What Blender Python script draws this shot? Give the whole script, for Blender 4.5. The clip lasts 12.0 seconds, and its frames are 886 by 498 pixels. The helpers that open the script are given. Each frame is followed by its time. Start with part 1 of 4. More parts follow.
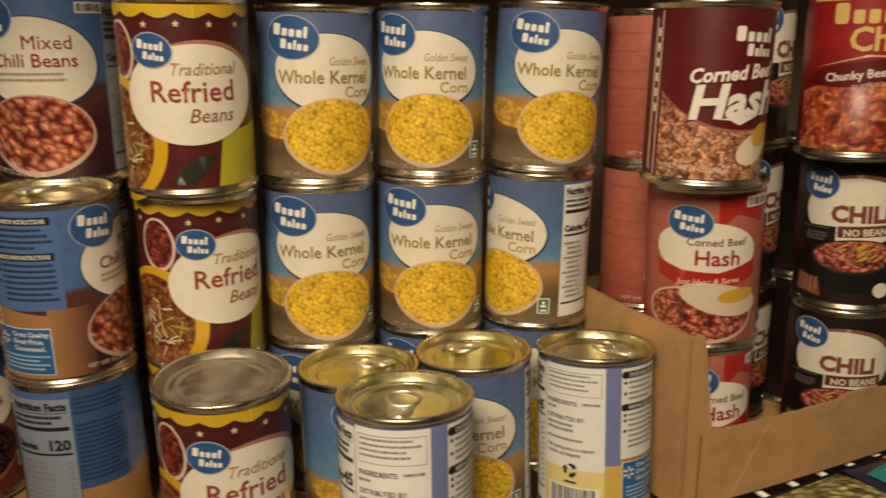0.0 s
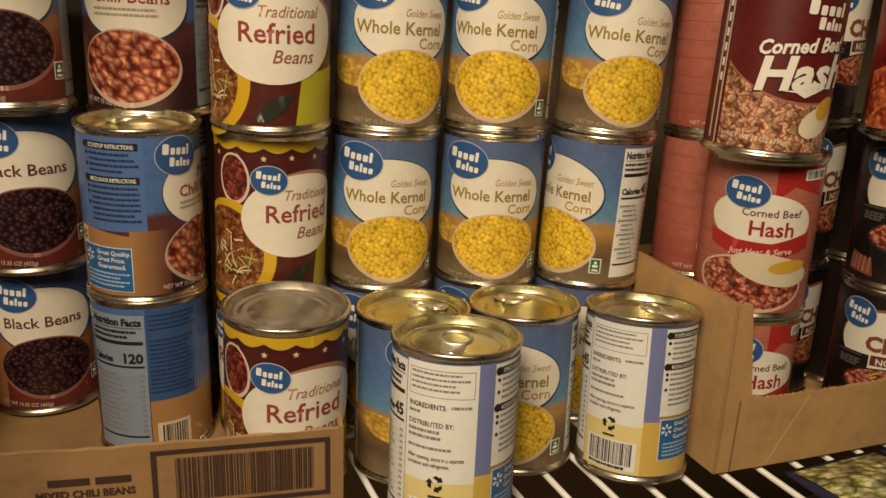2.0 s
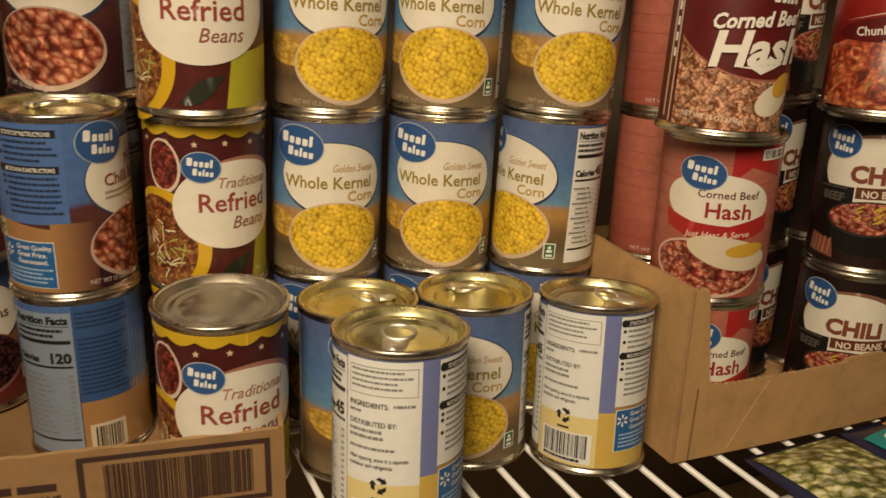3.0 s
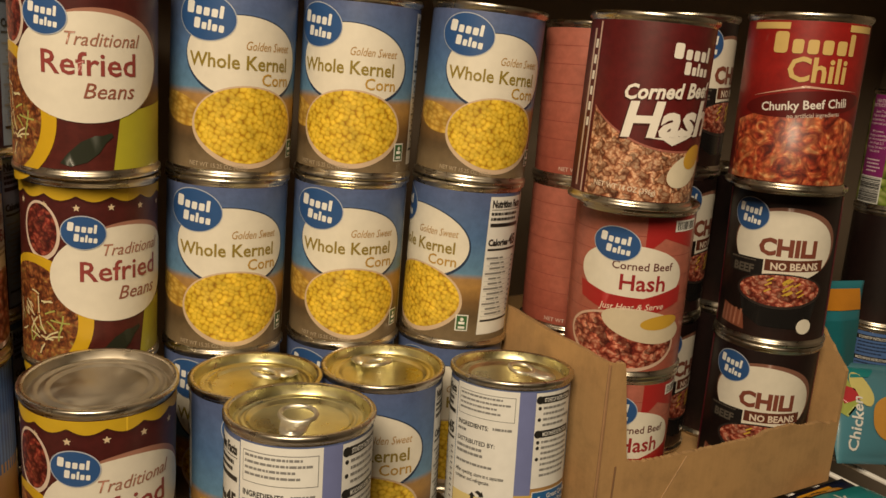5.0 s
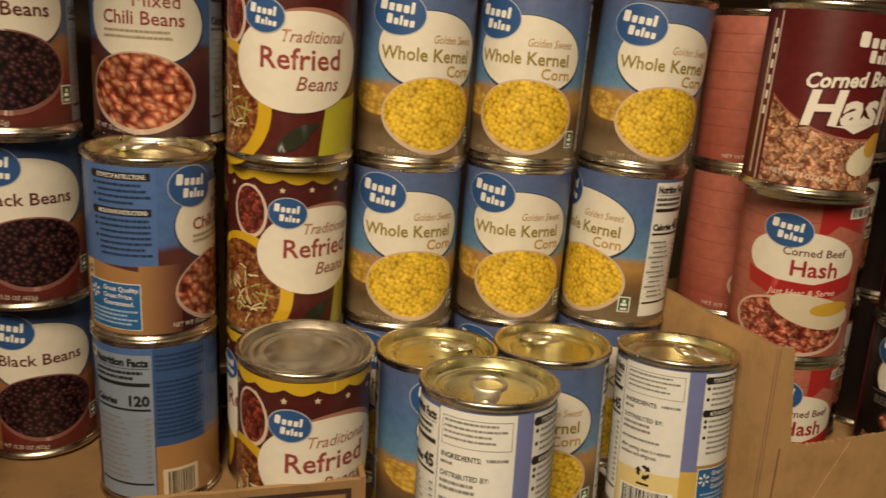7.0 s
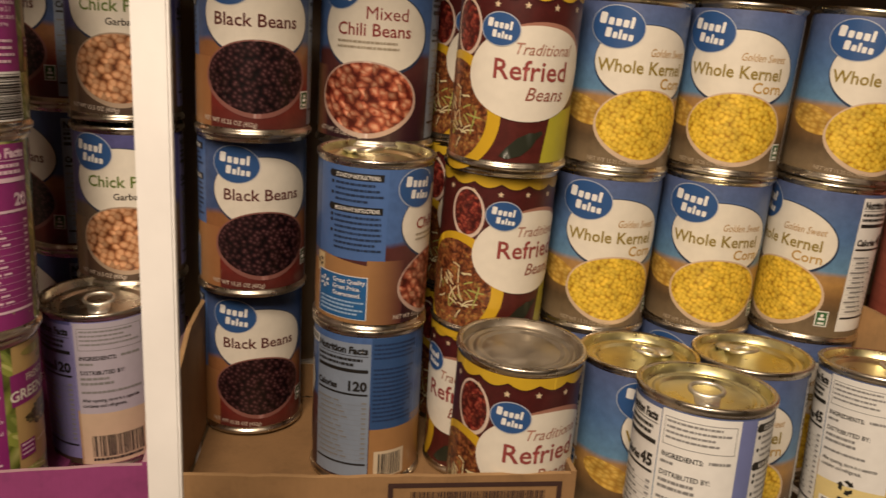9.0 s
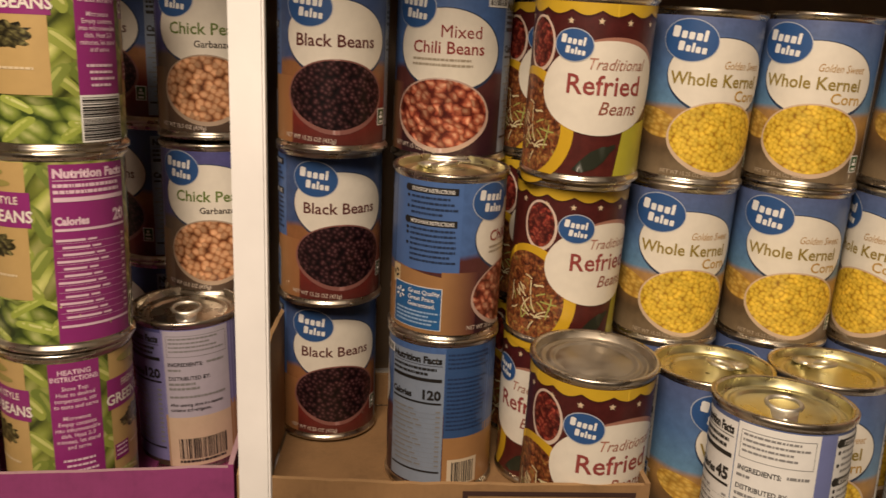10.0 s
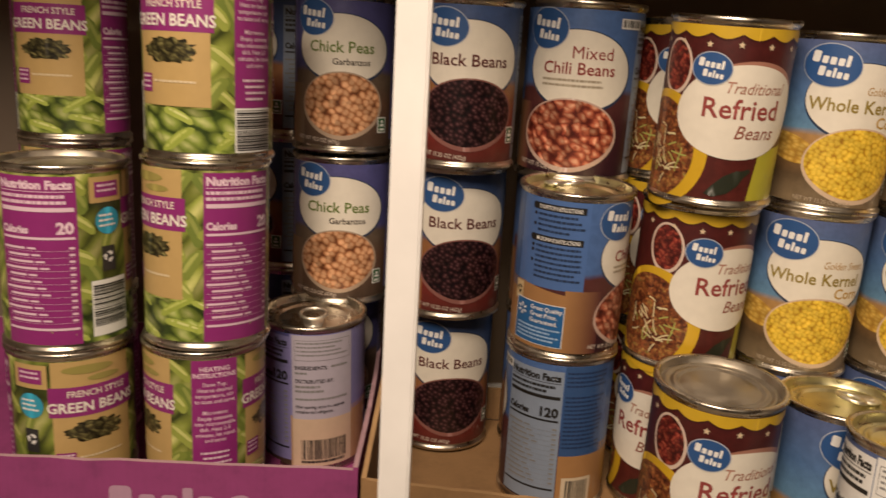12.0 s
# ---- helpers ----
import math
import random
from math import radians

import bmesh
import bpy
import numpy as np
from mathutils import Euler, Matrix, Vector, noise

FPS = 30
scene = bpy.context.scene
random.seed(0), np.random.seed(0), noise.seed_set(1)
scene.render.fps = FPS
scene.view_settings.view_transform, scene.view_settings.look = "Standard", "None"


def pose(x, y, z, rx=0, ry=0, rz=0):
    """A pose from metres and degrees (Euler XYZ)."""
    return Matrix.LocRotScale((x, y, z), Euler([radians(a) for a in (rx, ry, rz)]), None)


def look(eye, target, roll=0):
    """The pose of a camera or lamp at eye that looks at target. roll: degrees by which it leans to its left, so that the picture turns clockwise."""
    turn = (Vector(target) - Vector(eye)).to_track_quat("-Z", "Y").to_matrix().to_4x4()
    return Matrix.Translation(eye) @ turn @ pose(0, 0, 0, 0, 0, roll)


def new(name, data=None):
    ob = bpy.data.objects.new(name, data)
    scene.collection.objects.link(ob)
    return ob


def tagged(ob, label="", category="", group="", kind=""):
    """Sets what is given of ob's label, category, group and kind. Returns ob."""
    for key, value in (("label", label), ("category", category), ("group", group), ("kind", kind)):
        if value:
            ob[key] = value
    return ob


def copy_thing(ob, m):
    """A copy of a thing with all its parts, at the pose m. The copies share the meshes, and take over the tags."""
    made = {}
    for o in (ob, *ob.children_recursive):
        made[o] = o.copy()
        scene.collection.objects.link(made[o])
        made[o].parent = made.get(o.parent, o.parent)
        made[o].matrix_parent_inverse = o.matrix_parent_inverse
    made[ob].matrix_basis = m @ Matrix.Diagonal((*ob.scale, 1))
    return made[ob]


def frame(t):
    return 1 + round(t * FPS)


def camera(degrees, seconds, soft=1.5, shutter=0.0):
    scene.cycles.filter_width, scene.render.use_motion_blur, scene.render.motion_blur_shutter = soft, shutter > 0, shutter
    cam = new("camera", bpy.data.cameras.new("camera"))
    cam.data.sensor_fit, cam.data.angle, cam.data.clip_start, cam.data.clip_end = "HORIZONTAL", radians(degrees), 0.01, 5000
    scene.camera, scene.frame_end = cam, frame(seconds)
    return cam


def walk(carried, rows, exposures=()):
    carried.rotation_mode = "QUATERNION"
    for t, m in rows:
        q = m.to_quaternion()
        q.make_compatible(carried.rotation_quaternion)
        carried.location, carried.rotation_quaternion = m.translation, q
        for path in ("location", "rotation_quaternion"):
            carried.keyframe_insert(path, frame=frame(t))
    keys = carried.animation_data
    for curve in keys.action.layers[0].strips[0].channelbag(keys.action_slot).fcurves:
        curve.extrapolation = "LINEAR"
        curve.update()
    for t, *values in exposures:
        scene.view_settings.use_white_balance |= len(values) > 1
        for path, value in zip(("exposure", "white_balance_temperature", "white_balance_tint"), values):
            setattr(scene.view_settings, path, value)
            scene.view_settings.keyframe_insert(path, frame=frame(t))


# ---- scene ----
cam = camera(57.2, 12.0, soft=1.5, shutter=0.5)
PATH = [
    (0.0, 0.0011, -0.0002, 0.3065, 75.5, 0.96, -0.25),
    (0.5, -0.0103, 0.001, 0.3089, 75.16, 2.37, 2.38),
    (1.0, 0.0007, 0.0027, 0.2991, 74.46, 2.53, 3.42),
    (1.5, -0.0047, -0.0054, 0.2982, 73.94, -0.16, 3.75),
    (2.0, -0.0048, -0.0236, 0.2983, 73.47, -2.09, 4.12),
    (2.5, 0.0049, -0.0091, 0.2924, 72.97, -2.3, 2.8),
    (3.0, 0.0107, 0.0025, 0.298, 71.94, -1.79, 2.04),
    (3.5, 0.0219, 0.0184, 0.3007, 73.96, -1.94, 0.05),
    (5.5, 0.007, 0.0278, 0.2944, 76.75, -3.83, -3.74),
    (6.0, -0.0068, 0.0227, 0.2956, 76.24, -3.56, -1.98),
    (6.5, -0.02, 0.0128, 0.2973, 75.48, -3.0, 0.88),
    (7.0, -0.0329, 0.0027, 0.2986, 75.09, -2.9, 3.19),
    (9.0, -0.1, -0.0273, 0.2997, 75.02, -3.33, 10.41),
    (9.5, -0.1039, -0.0339, 0.3009, 75.3, -2.84, 12.82),
    (10.0, -0.1039, -0.0383, 0.3027, 75.59, -2.27, 14.8),
    (10.5, -0.1096, -0.0478, 0.3008, 76.15, -3.18, 17.38),
    (11.0, -0.1105, -0.0424, 0.3008, 76.47, -3.63, 18.82),
    (11.5, -0.1137, -0.039, 0.2979, 76.39, -3.64, 19.63),
    (12.0, -0.1246, -0.0538, 0.3034, 76.44, -3.07, 21.32),
]
walk(cam, [(t, pose(x, y, z, a, b, c)) for t, x, y, z, a, b, c in PATH],
     [(0.0, -0.03, 6680, 8), (7.2, -0.03, 6680, 8), (9.0, -0.02, 6300, 16), (12.0, 0.0, 6250, 17)])

# ---- light ----
world = bpy.data.worlds.new("world")
scene.world = world
world.use_nodes = True
world.node_tree.nodes["Background"].inputs[0].default_value = (1.0, 0.85, 0.65, 1)
world.node_tree.nodes["Background"].inputs[1].default_value = 0.010
lamp_data = bpy.data.lights.new("ceiling_light", "AREA")
lamp_data.shape, lamp_data.size = "DISK", 0.42
lamp_data.energy, lamp_data.color = 17.0, (1.0, 0.80, 0.56)
lamp = new("ceiling_light", lamp_data)
lamp.matrix_world = look((-0.16, -0.42, 0.92), (-0.08, 0.45, 0.1))
scene.view_settings.exposure = 0.0


# ---- materials ----
def shader(name, rough=0.5, metal=0.0, coat=0.0):
    m = bpy.data.materials.new(name)
    m.use_nodes = True
    b = m.node_tree.nodes["Principled BSDF"]
    b.inputs["Roughness"].default_value, b.inputs["Metallic"].default_value = rough, metal
    b.inputs["Coat Weight"].default_value, b.inputs["Coat Roughness"].default_value = coat, 0.18
    return m, m.node_tree, b


def node(tree, kind, **values):
    n = tree.nodes.new(kind)
    for key, value in values.items():
        if key in n.inputs:
            n.inputs[key].default_value = value
    return n


def ramp(tree, stops, source):
    n = tree.nodes.new("ShaderNodeValToRGB")
    el = n.color_ramp.elements
    while len(el) < len(stops):
        el.new(0.5)
    for e, (pos, col) in zip(el, stops):
        e.position, e.color = pos, (*col, 1)
    tree.links.new(source, n.inputs[0])
    return n


def mixed(tree, a, b, fac, mode="MIX"):
    n = tree.nodes.new("ShaderNodeMix")
    n.data_type, n.blend_type = "RGBA", mode
    for sock, v in ((n.inputs[0], fac), (n.inputs[6], a), (n.inputs[7], b)):
        if isinstance(v, (int, float)):
            sock.default_value = v
        elif isinstance(v, tuple):
            sock.default_value = (*v, 1)
        else:
            tree.links.new(v, sock)
    return n.outputs[2]


def bump(tree, b, height, strength, dist=0.0004):
    n = node(tree, "ShaderNodeBump", Strength=strength, Distance=dist)
    tree.links.new(height, n.inputs["Height"])
    tree.links.new(n.outputs[0], b.inputs["Normal"])


inks = {}


def ink(col, rough=0.42):
    """Printed paper in one colour, with the slight unevenness of print."""
    key = (tuple(col), rough)
    if key not in inks:
        m, t, b = shader("print", rough, 0, 0.12)
        tc = node(t, "ShaderNodeTexCoord")
        n = node(t, "ShaderNodeTexNoise", Scale=160.0, Detail=3.0)
        t.links.new(tc.outputs["Object"], n.inputs["Vector"])
        r = ramp(t, [(0.3, tuple(c * 0.96 for c in col)), (0.7, tuple(min(1, c * 1.02) for c in col))], n.outputs[0])
        t.links.new(r.outputs[0], b.inputs["Base Color"])
        inks[key] = m
    return inks[key]


def label_paper(name, stops, wobble=0.35, blotch=0.25, ribs=0.0):
    """Label print that changes colour over the can's height; uv in centimetres."""
    m, t, b = shader(name, 0.45, 0, 0.12)
    tc = node(t, "ShaderNodeTexCoord")
    n = node(t, "ShaderNodeTexNoise", Scale=0.55, Detail=4.0)
    t.links.new(tc.outputs["UV"], n.inputs["Vector"])
    s = node(t, "ShaderNodeSeparateXYZ")
    t.links.new(tc.outputs["UV"], s.inputs[0])
    a = node(t, "ShaderNodeMath")
    a.operation = "MULTIPLY_ADD"
    a.inputs[1].default_value, a.inputs[2].default_value = wobble * 2, -wobble
    t.links.new(n.outputs[0], a.inputs[0])
    c = node(t, "ShaderNodeMath")
    c.operation = "ADD"
    t.links.new(s.outputs[1], c.inputs[0])
    t.links.new(a.outputs[0], c.inputs[1])
    d = node(t, "ShaderNodeMath")
    d.operation = "DIVIDE"
    d.inputs[1].default_value = 10.5
    t.links.new(c.outputs[0], d.inputs[0])
    r = ramp(t, stops, d.outputs[0])
    n2 = node(t, "ShaderNodeTexNoise", Scale=1.6, Detail=6.0, Roughness=0.65)
    t.links.new(tc.outputs["UV"], n2.inputs["Vector"])
    g = ramp(t, [(0.3, (1 - blotch,) * 3), (0.7, (1, 1, 1))], n2.outputs[0])
    col = mixed(t, r.outputs[0], g.outputs[0], 1.0, "MULTIPLY")
    t.links.new(col, b.inputs["Base Color"])
    w = node(t, "ShaderNodeTexWave", Scale=0.32, Distortion=0.3)
    w.bands_direction = "Y"
    t.links.new(tc.outputs["UV"], w.inputs["Vector"])
    if ribs:
        bump(t, b, w.outputs[0], ribs, 0.0006)
    else:
        bump(t, b, n2.outputs[0], 0.12)
    return m


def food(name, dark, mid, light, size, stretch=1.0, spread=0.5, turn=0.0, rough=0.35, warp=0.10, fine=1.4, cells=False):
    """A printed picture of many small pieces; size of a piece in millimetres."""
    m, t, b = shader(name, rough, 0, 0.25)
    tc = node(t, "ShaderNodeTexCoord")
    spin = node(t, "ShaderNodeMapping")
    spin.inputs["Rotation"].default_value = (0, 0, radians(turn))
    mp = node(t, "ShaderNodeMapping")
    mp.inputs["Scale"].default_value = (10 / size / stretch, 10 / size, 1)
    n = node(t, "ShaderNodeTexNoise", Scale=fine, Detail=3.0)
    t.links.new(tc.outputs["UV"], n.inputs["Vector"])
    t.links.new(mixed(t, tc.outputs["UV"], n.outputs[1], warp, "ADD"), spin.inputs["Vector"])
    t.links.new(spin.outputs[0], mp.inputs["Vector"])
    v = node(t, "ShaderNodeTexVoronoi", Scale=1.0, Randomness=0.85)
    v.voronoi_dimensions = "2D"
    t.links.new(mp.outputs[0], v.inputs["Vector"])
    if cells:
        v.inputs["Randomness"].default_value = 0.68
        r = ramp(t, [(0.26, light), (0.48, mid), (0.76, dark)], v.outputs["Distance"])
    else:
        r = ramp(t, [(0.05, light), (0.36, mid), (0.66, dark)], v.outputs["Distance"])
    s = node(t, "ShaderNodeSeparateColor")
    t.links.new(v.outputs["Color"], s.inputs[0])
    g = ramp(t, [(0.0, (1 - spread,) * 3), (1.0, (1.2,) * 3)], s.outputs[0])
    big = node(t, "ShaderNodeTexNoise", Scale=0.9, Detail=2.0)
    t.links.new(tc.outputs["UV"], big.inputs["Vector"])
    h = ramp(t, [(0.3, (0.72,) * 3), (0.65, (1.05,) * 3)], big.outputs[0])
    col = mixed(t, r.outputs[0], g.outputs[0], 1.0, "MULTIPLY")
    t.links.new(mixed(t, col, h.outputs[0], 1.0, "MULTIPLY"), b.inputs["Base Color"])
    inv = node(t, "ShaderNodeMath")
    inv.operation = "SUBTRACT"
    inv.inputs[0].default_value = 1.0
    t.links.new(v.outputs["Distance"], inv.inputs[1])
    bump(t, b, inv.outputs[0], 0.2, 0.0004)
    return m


def metal(name, col, rough, streak=0.0):
    m, t, b = shader(name, rough, 1.0)
    tc = node(t, "ShaderNodeTexCoord")
    n = node(t, "ShaderNodeTexNoise", Scale=90.0, Detail=4.0)
    t.links.new(tc.outputs["Object"], n.inputs["Vector"])
    r = ramp(t, [(0.3, tuple(c * 0.8 for c in col)), (0.7, col)], n.outputs[0])
    t.links.new(r.outputs[0], b.inputs["Base Color"])
    q = ramp(t, [(0.3, (rough * 0.75,) * 3), (0.75, (rough * 1.4,) * 3)], n.outputs[0])
    t.links.new(q.outputs[0], b.inputs["Roughness"])
    bump(t, b, n.outputs[0], 0.06 + streak)
    return m


def wall_paint(name, col, scale=9.0, rough=0.6):
    m, t, b = shader(name, rough)
    tc = node(t, "ShaderNodeTexCoord")
    n = node(t, "ShaderNodeTexNoise", Scale=scale, Detail=6.0)
    t.links.new(tc.outputs["Object"], n.inputs["Vector"])
    r = ramp(t, [(0.3, tuple(c * 0.9 for c in col)), (0.7, col)], n.outputs[0])
    t.links.new(r.outputs[0], b.inputs["Base Color"])
    n2 = node(t, "ShaderNodeTexNoise", Scale=220.0, Detail=3.0)
    t.links.new(tc.outputs["Object"], n2.inputs["Vector"])
    bump(t, b, n2.outputs[0], 0.2)
    return m


def board(name, col, lines=420.0):
    """Corrugated cardboard: fibres, faint flutes and scuffs."""
    m, t, b = shader(name, 0.8)
    tc = node(t, "ShaderNodeTexCoord")
    n = node(t, "ShaderNodeTexNoise", Scale=38.0, Detail=8.0, Roughness=0.7)
    t.links.new(tc.outputs["Object"], n.inputs["Vector"])
    r = ramp(t, [(0.25, tuple(c * 0.72 for c in col)), (0.5, col), (0.8, tuple(min(1, c * 1.14) for c in col))], n.outputs[0])
    mp = node(t, "ShaderNodeMapping")
    mp.inputs["Scale"].default_value = (1, 1, 0.06)
    t.links.new(tc.outputs["Object"], mp.inputs["Vector"])
    f = node(t, "ShaderNodeTexNoise", Scale=lines, Detail=2.0)
    t.links.new(mp.outputs[0], f.inputs["Vector"])
    g = ramp(t, [(0.3, (0.95,) * 3), (0.7, (1, 1, 1))], f.outputs[0])
    t.links.new(mixed(t, r.outputs[0], g.outputs[0], 1.0, "MULTIPLY"), b.inputs["Base Color"])
    bump(t, b, f.outputs[0], 0.10, 0.0006)
    return m


STEEL = metal("tinplate", (0.66, 0.60, 0.50), 0.28)
DULL = metal("dull_tinplate", (0.52, 0.47, 0.39), 0.47)
GOLD = metal("gold_lacquer", (0.82, 0.77, 0.47), 0.32)
BOARD = board("cardboard", (0.46, 0.275, 0.12))
DARK_BOARD = board("dark_cardboard", (0.28, 0.16, 0.068))
KRAFT_EDGE = board("cardboard_edge", (0.36, 0.22, 0.10), 900.0)
PALE_EDGE = board("pale_edge", (0.42, 0.26, 0.30), 900.0)
PURPLE_BOARD = board("purple_cardboard", (0.26, 0.042, 0.165))
WHITE_COAT = wall_paint("white_vinyl", (0.82, 0.81, 0.80), 30, 0.35)
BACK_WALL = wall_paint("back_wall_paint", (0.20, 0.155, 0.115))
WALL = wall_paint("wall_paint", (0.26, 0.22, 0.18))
TAB = metal("tab_metal", (0.93, 0.90, 0.80), 0.42)
TAN = wall_paint("shelf_board", (0.50, 0.36, 0.19), 14)
DARK_FLOOR = wall_paint("floor_tile", (0.30, 0.24, 0.17), 5)

LOGO = ink((0.026, 0.085, 0.25))
CREAM = ink((0.73, 0.69, 0.60))
WHITE = ink((0.76, 0.76, 0.74))
BLACK = ink((0.018, 0.017, 0.016))
GREY = ink((0.22, 0.22, 0.22))

# ---- building helpers ----
R_BODY, R_SEAM, H = 0.0366, 0.0381, 0.1108
LABEL_Z = 0.0045


def mesh_ob(name, bm, material, smooth=False):
    me = bpy.data.meshes.new(name)
    bm.normal_update()
    bm.to_mesh(me)
    bm.free()
    me.materials.append(material)
    if smooth:
        me.polygons.foreach_set("use_smooth", [True] * len(me.polygons))
    return new(name, me)


def part(name, bm, material, parent, label="", smooth=False):
    ob = mesh_ob(name, bm, material, smooth)
    ob.parent = parent
    if label:
        ob["label"] = label
    return ob


def box_bm(x0, y0, z0, x1, y1, z1, bevel=0.0, bm=None):
    bm = bm or bmesh.new()
    got = bmesh.ops.create_cube(bm, size=1.0)["verts"]
    for v in got:
        v.co = Vector(((x0 + x1) / 2 + v.co.x * (x1 - x0), (y0 + y1) / 2 + v.co.y * (y1 - y0), (z0 + z1) / 2 + v.co.z * (z1 - z0)))
    if bevel:
        bmesh.ops.bevel(bm, geom=list({e for v in got for e in v.link_edges}), offset=bevel, segments=2, affect="EDGES")
    return bm


def lathe(profile, seg=72):
    bm = bmesh.new()
    rings = []
    for r, z in profile:
        if r == 0:
            rings.append([bm.verts.new((0, 0, z))])
        else:
            rings.append([bm.verts.new((r * math.sin(k * math.tau / seg), -r * math.cos(k * math.tau / seg), z)) for k in range(seg)])
    for a, b in zip(rings, rings[1:]):
        for k in range(seg):
            j = (k + 1) % seg
            if len(b) == 1:
                bm.faces.new((a[k], a[j], b[0]))
            elif len(a) == 1:
                bm.faces.new((a[0], b[j], b[k]))
            else:
                bm.faces.new((a[k], a[j], b[j], b[k]))
    return bm


def tube(points, radius, seg=8, closed=False):
    bm = bmesh.new()
    pts = [Vector(p) for p in points]
    rings = []
    n = len(pts)
    for i, p in enumerate(pts):
        a = pts[(i - 1) % n] if closed or i else p
        b = pts[(i + 1) % n] if closed or i < n - 1 else p
        d = (b - a).normalized()
        side = d.cross(Vector((0, 0, 1)))
        side = side.normalized() if side.length > 1e-4 else Vector((1, 0, 0))
        up = side.cross(d)
        rings.append([bm.verts.new(p + radius * (math.cos(k * math.tau / seg) * side + math.sin(k * math.tau / seg) * up)) for k in range(seg)])
    for i in range(n if closed else n - 1):
        a, b = rings[i], rings[(i + 1) % n]
        for k in range(seg):
            bm.faces.new((a[k], a[(k + 1) % seg], b[(k + 1) % seg], b[k]))
    if not closed:
        bm.faces.new(rings[0][::-1])
        bm.faces.new(rings[-1])
    return bm


# Flat print shapes: (u, v) in millimetres, u to the right along the label, v up.
def flat(*outlines):
    bm = bmesh.new()
    for pts in outlines:
        bm.faces.new([bm.verts.new((u, v, 0)) for u, v in pts])
    return bm


def ell(cx, cy, rx, ry, turn=0.0, n=44, squash=0.0):
    c, s = math.cos(radians(turn)), math.sin(radians(turn))
    out = []
    for k in range(n):
        a = k * math.tau / n
        x, y = rx * math.cos(a), ry * math.sin(a) * (1 - squash * math.cos(a))
        out.append((cx + c * x - s * y, cy + s * x + c * y))
    return out


def egg(cx, cy, rx, ry, n=52):
    """A bowl seen from above and in front: full at the top, narrower at the foot."""
    out = []
    for k in range(n):
        a = k * math.tau / n
        x, y = math.cos(a), math.sin(a)
        out.append((cx + rx * x * (1.0 if y > 0 else 1 - 0.16 * y * y), cy + ry * y))
    return out


def rect(x0, y0, x1, y1):
    return [(x0, y0), (x1, y0), (x1, y1), (x0, y1)]


def star(cx, cy, r):
    return [(cx + (r if k % 2 == 0 else r * 0.45) * math.sin(k * math.pi / 5), cy + (r if k % 2 == 0 else r * 0.45) * math.cos(k * math.pi / 5)) for k in range(10)]


def bars(x0, x1, top, step, rows, seed, fill=0.42, indent=0.0):
    """Lines of writing too small to read."""
    rnd = random.Random(seed)
    out = []
    for k in range(rows):
        y = top - k * step
        x = x0 + indent * rnd.random()
        end = x1 - (x1 - x0) * 0.3 * rnd.random() ** 2
        while x < end:
            w = min(end - x, rnd.uniform(0.9, 3.4))
            if w > 0.4:
                out.append(rect(x, y - step * fill, x + w, y))
            x += w + 0.42
    return out


def barcode(x0, x1, y0, y1, seed, upright=True):
    rnd = random.Random(seed)
    out, x = [], 0.0
    span = x1 - x0 if upright else y1 - y0
    while x < span - 0.6:
        w = rnd.choice((0.35, 0.35, 0.7, 1.05))
        out.append(rect(x0 + x, y0, x0 + x + w, y1) if upright else rect(x0, y0 + x, x1, y0 + x + w))
        x += w + rnd.choice((0.35, 0.35, 0.7))
    return out


def words(text, x, y, cap, align="CENTER", bold=0.0, shear=0.0, wide=1.0, turn=0.0):
    """Writing as a flat mesh, cap millimetres high, standing on y."""
    cu = bpy.data.curves.new("words", "FONT")
    cu.body, cu.size, cu.align_x = text, cap / 0.70, align
    cu.offset, cu.shear, cu.resolution_u = bold, shear, 2
    ob = bpy.data.objects.new("words", cu)
    scene.collection.objects.link(ob)
    me = bpy.data.meshes.new_from_object(ob.evaluated_get(bpy.context.evaluated_depsgraph_get()))
    bpy.data.objects.remove(ob)
    bm = bmesh.new()
    bm.from_mesh(me)
    bpy.data.meshes.remove(me)
    c, s = math.cos(radians(turn)), math.sin(radians(turn))
    for v in bm.verts:
        a, b = v.co.x * wide, v.co.y
        v.co = Vector((x + c * a - s * b, y + s * a + c * b, 0))
    return bm


def wrapped(bm, layer, step=3.0):
    """Bend a flat print round the can and give it uv in centimetres."""
    lo = min(v.co.x for v in bm.verts)
    hi = max(v.co.x for v in bm.verts)
    k = math.floor(lo / step) + 1
    while k * step < hi:
        bmesh.ops.bisect_plane(bm, geom=bm.verts[:] + bm.edges[:] + bm.faces[:], plane_co=(k * step, 0, 0), plane_no=(1, 0, 0))
        k += 1
    uv = bm.loops.layers.uv.new("print")
    for f in bm.faces:
        for l in f.loops:
            l[uv].uv = (l.vert.co.x / 10 + 20, l.vert.co.y / 10)
    bmesh.ops.triangulate(bm, faces=[f for f in bm.faces if len(f.verts) > 4])
    r = R_BODY + 0.00006 + layer * 0.00011
    for v in bm.verts:
        a = v.co.x / 1000 / R_BODY
        v.co = Vector((r * math.sin(a), -r * math.cos(a), LABEL_Z + v.co.y / 1000))
    for f in bm.faces:
        f.normal_update()
        c = f.calc_center_median()
        if f.normal.x * c.x + f.normal.y * c.y < 0:
            f.normal_flip()
    return bm


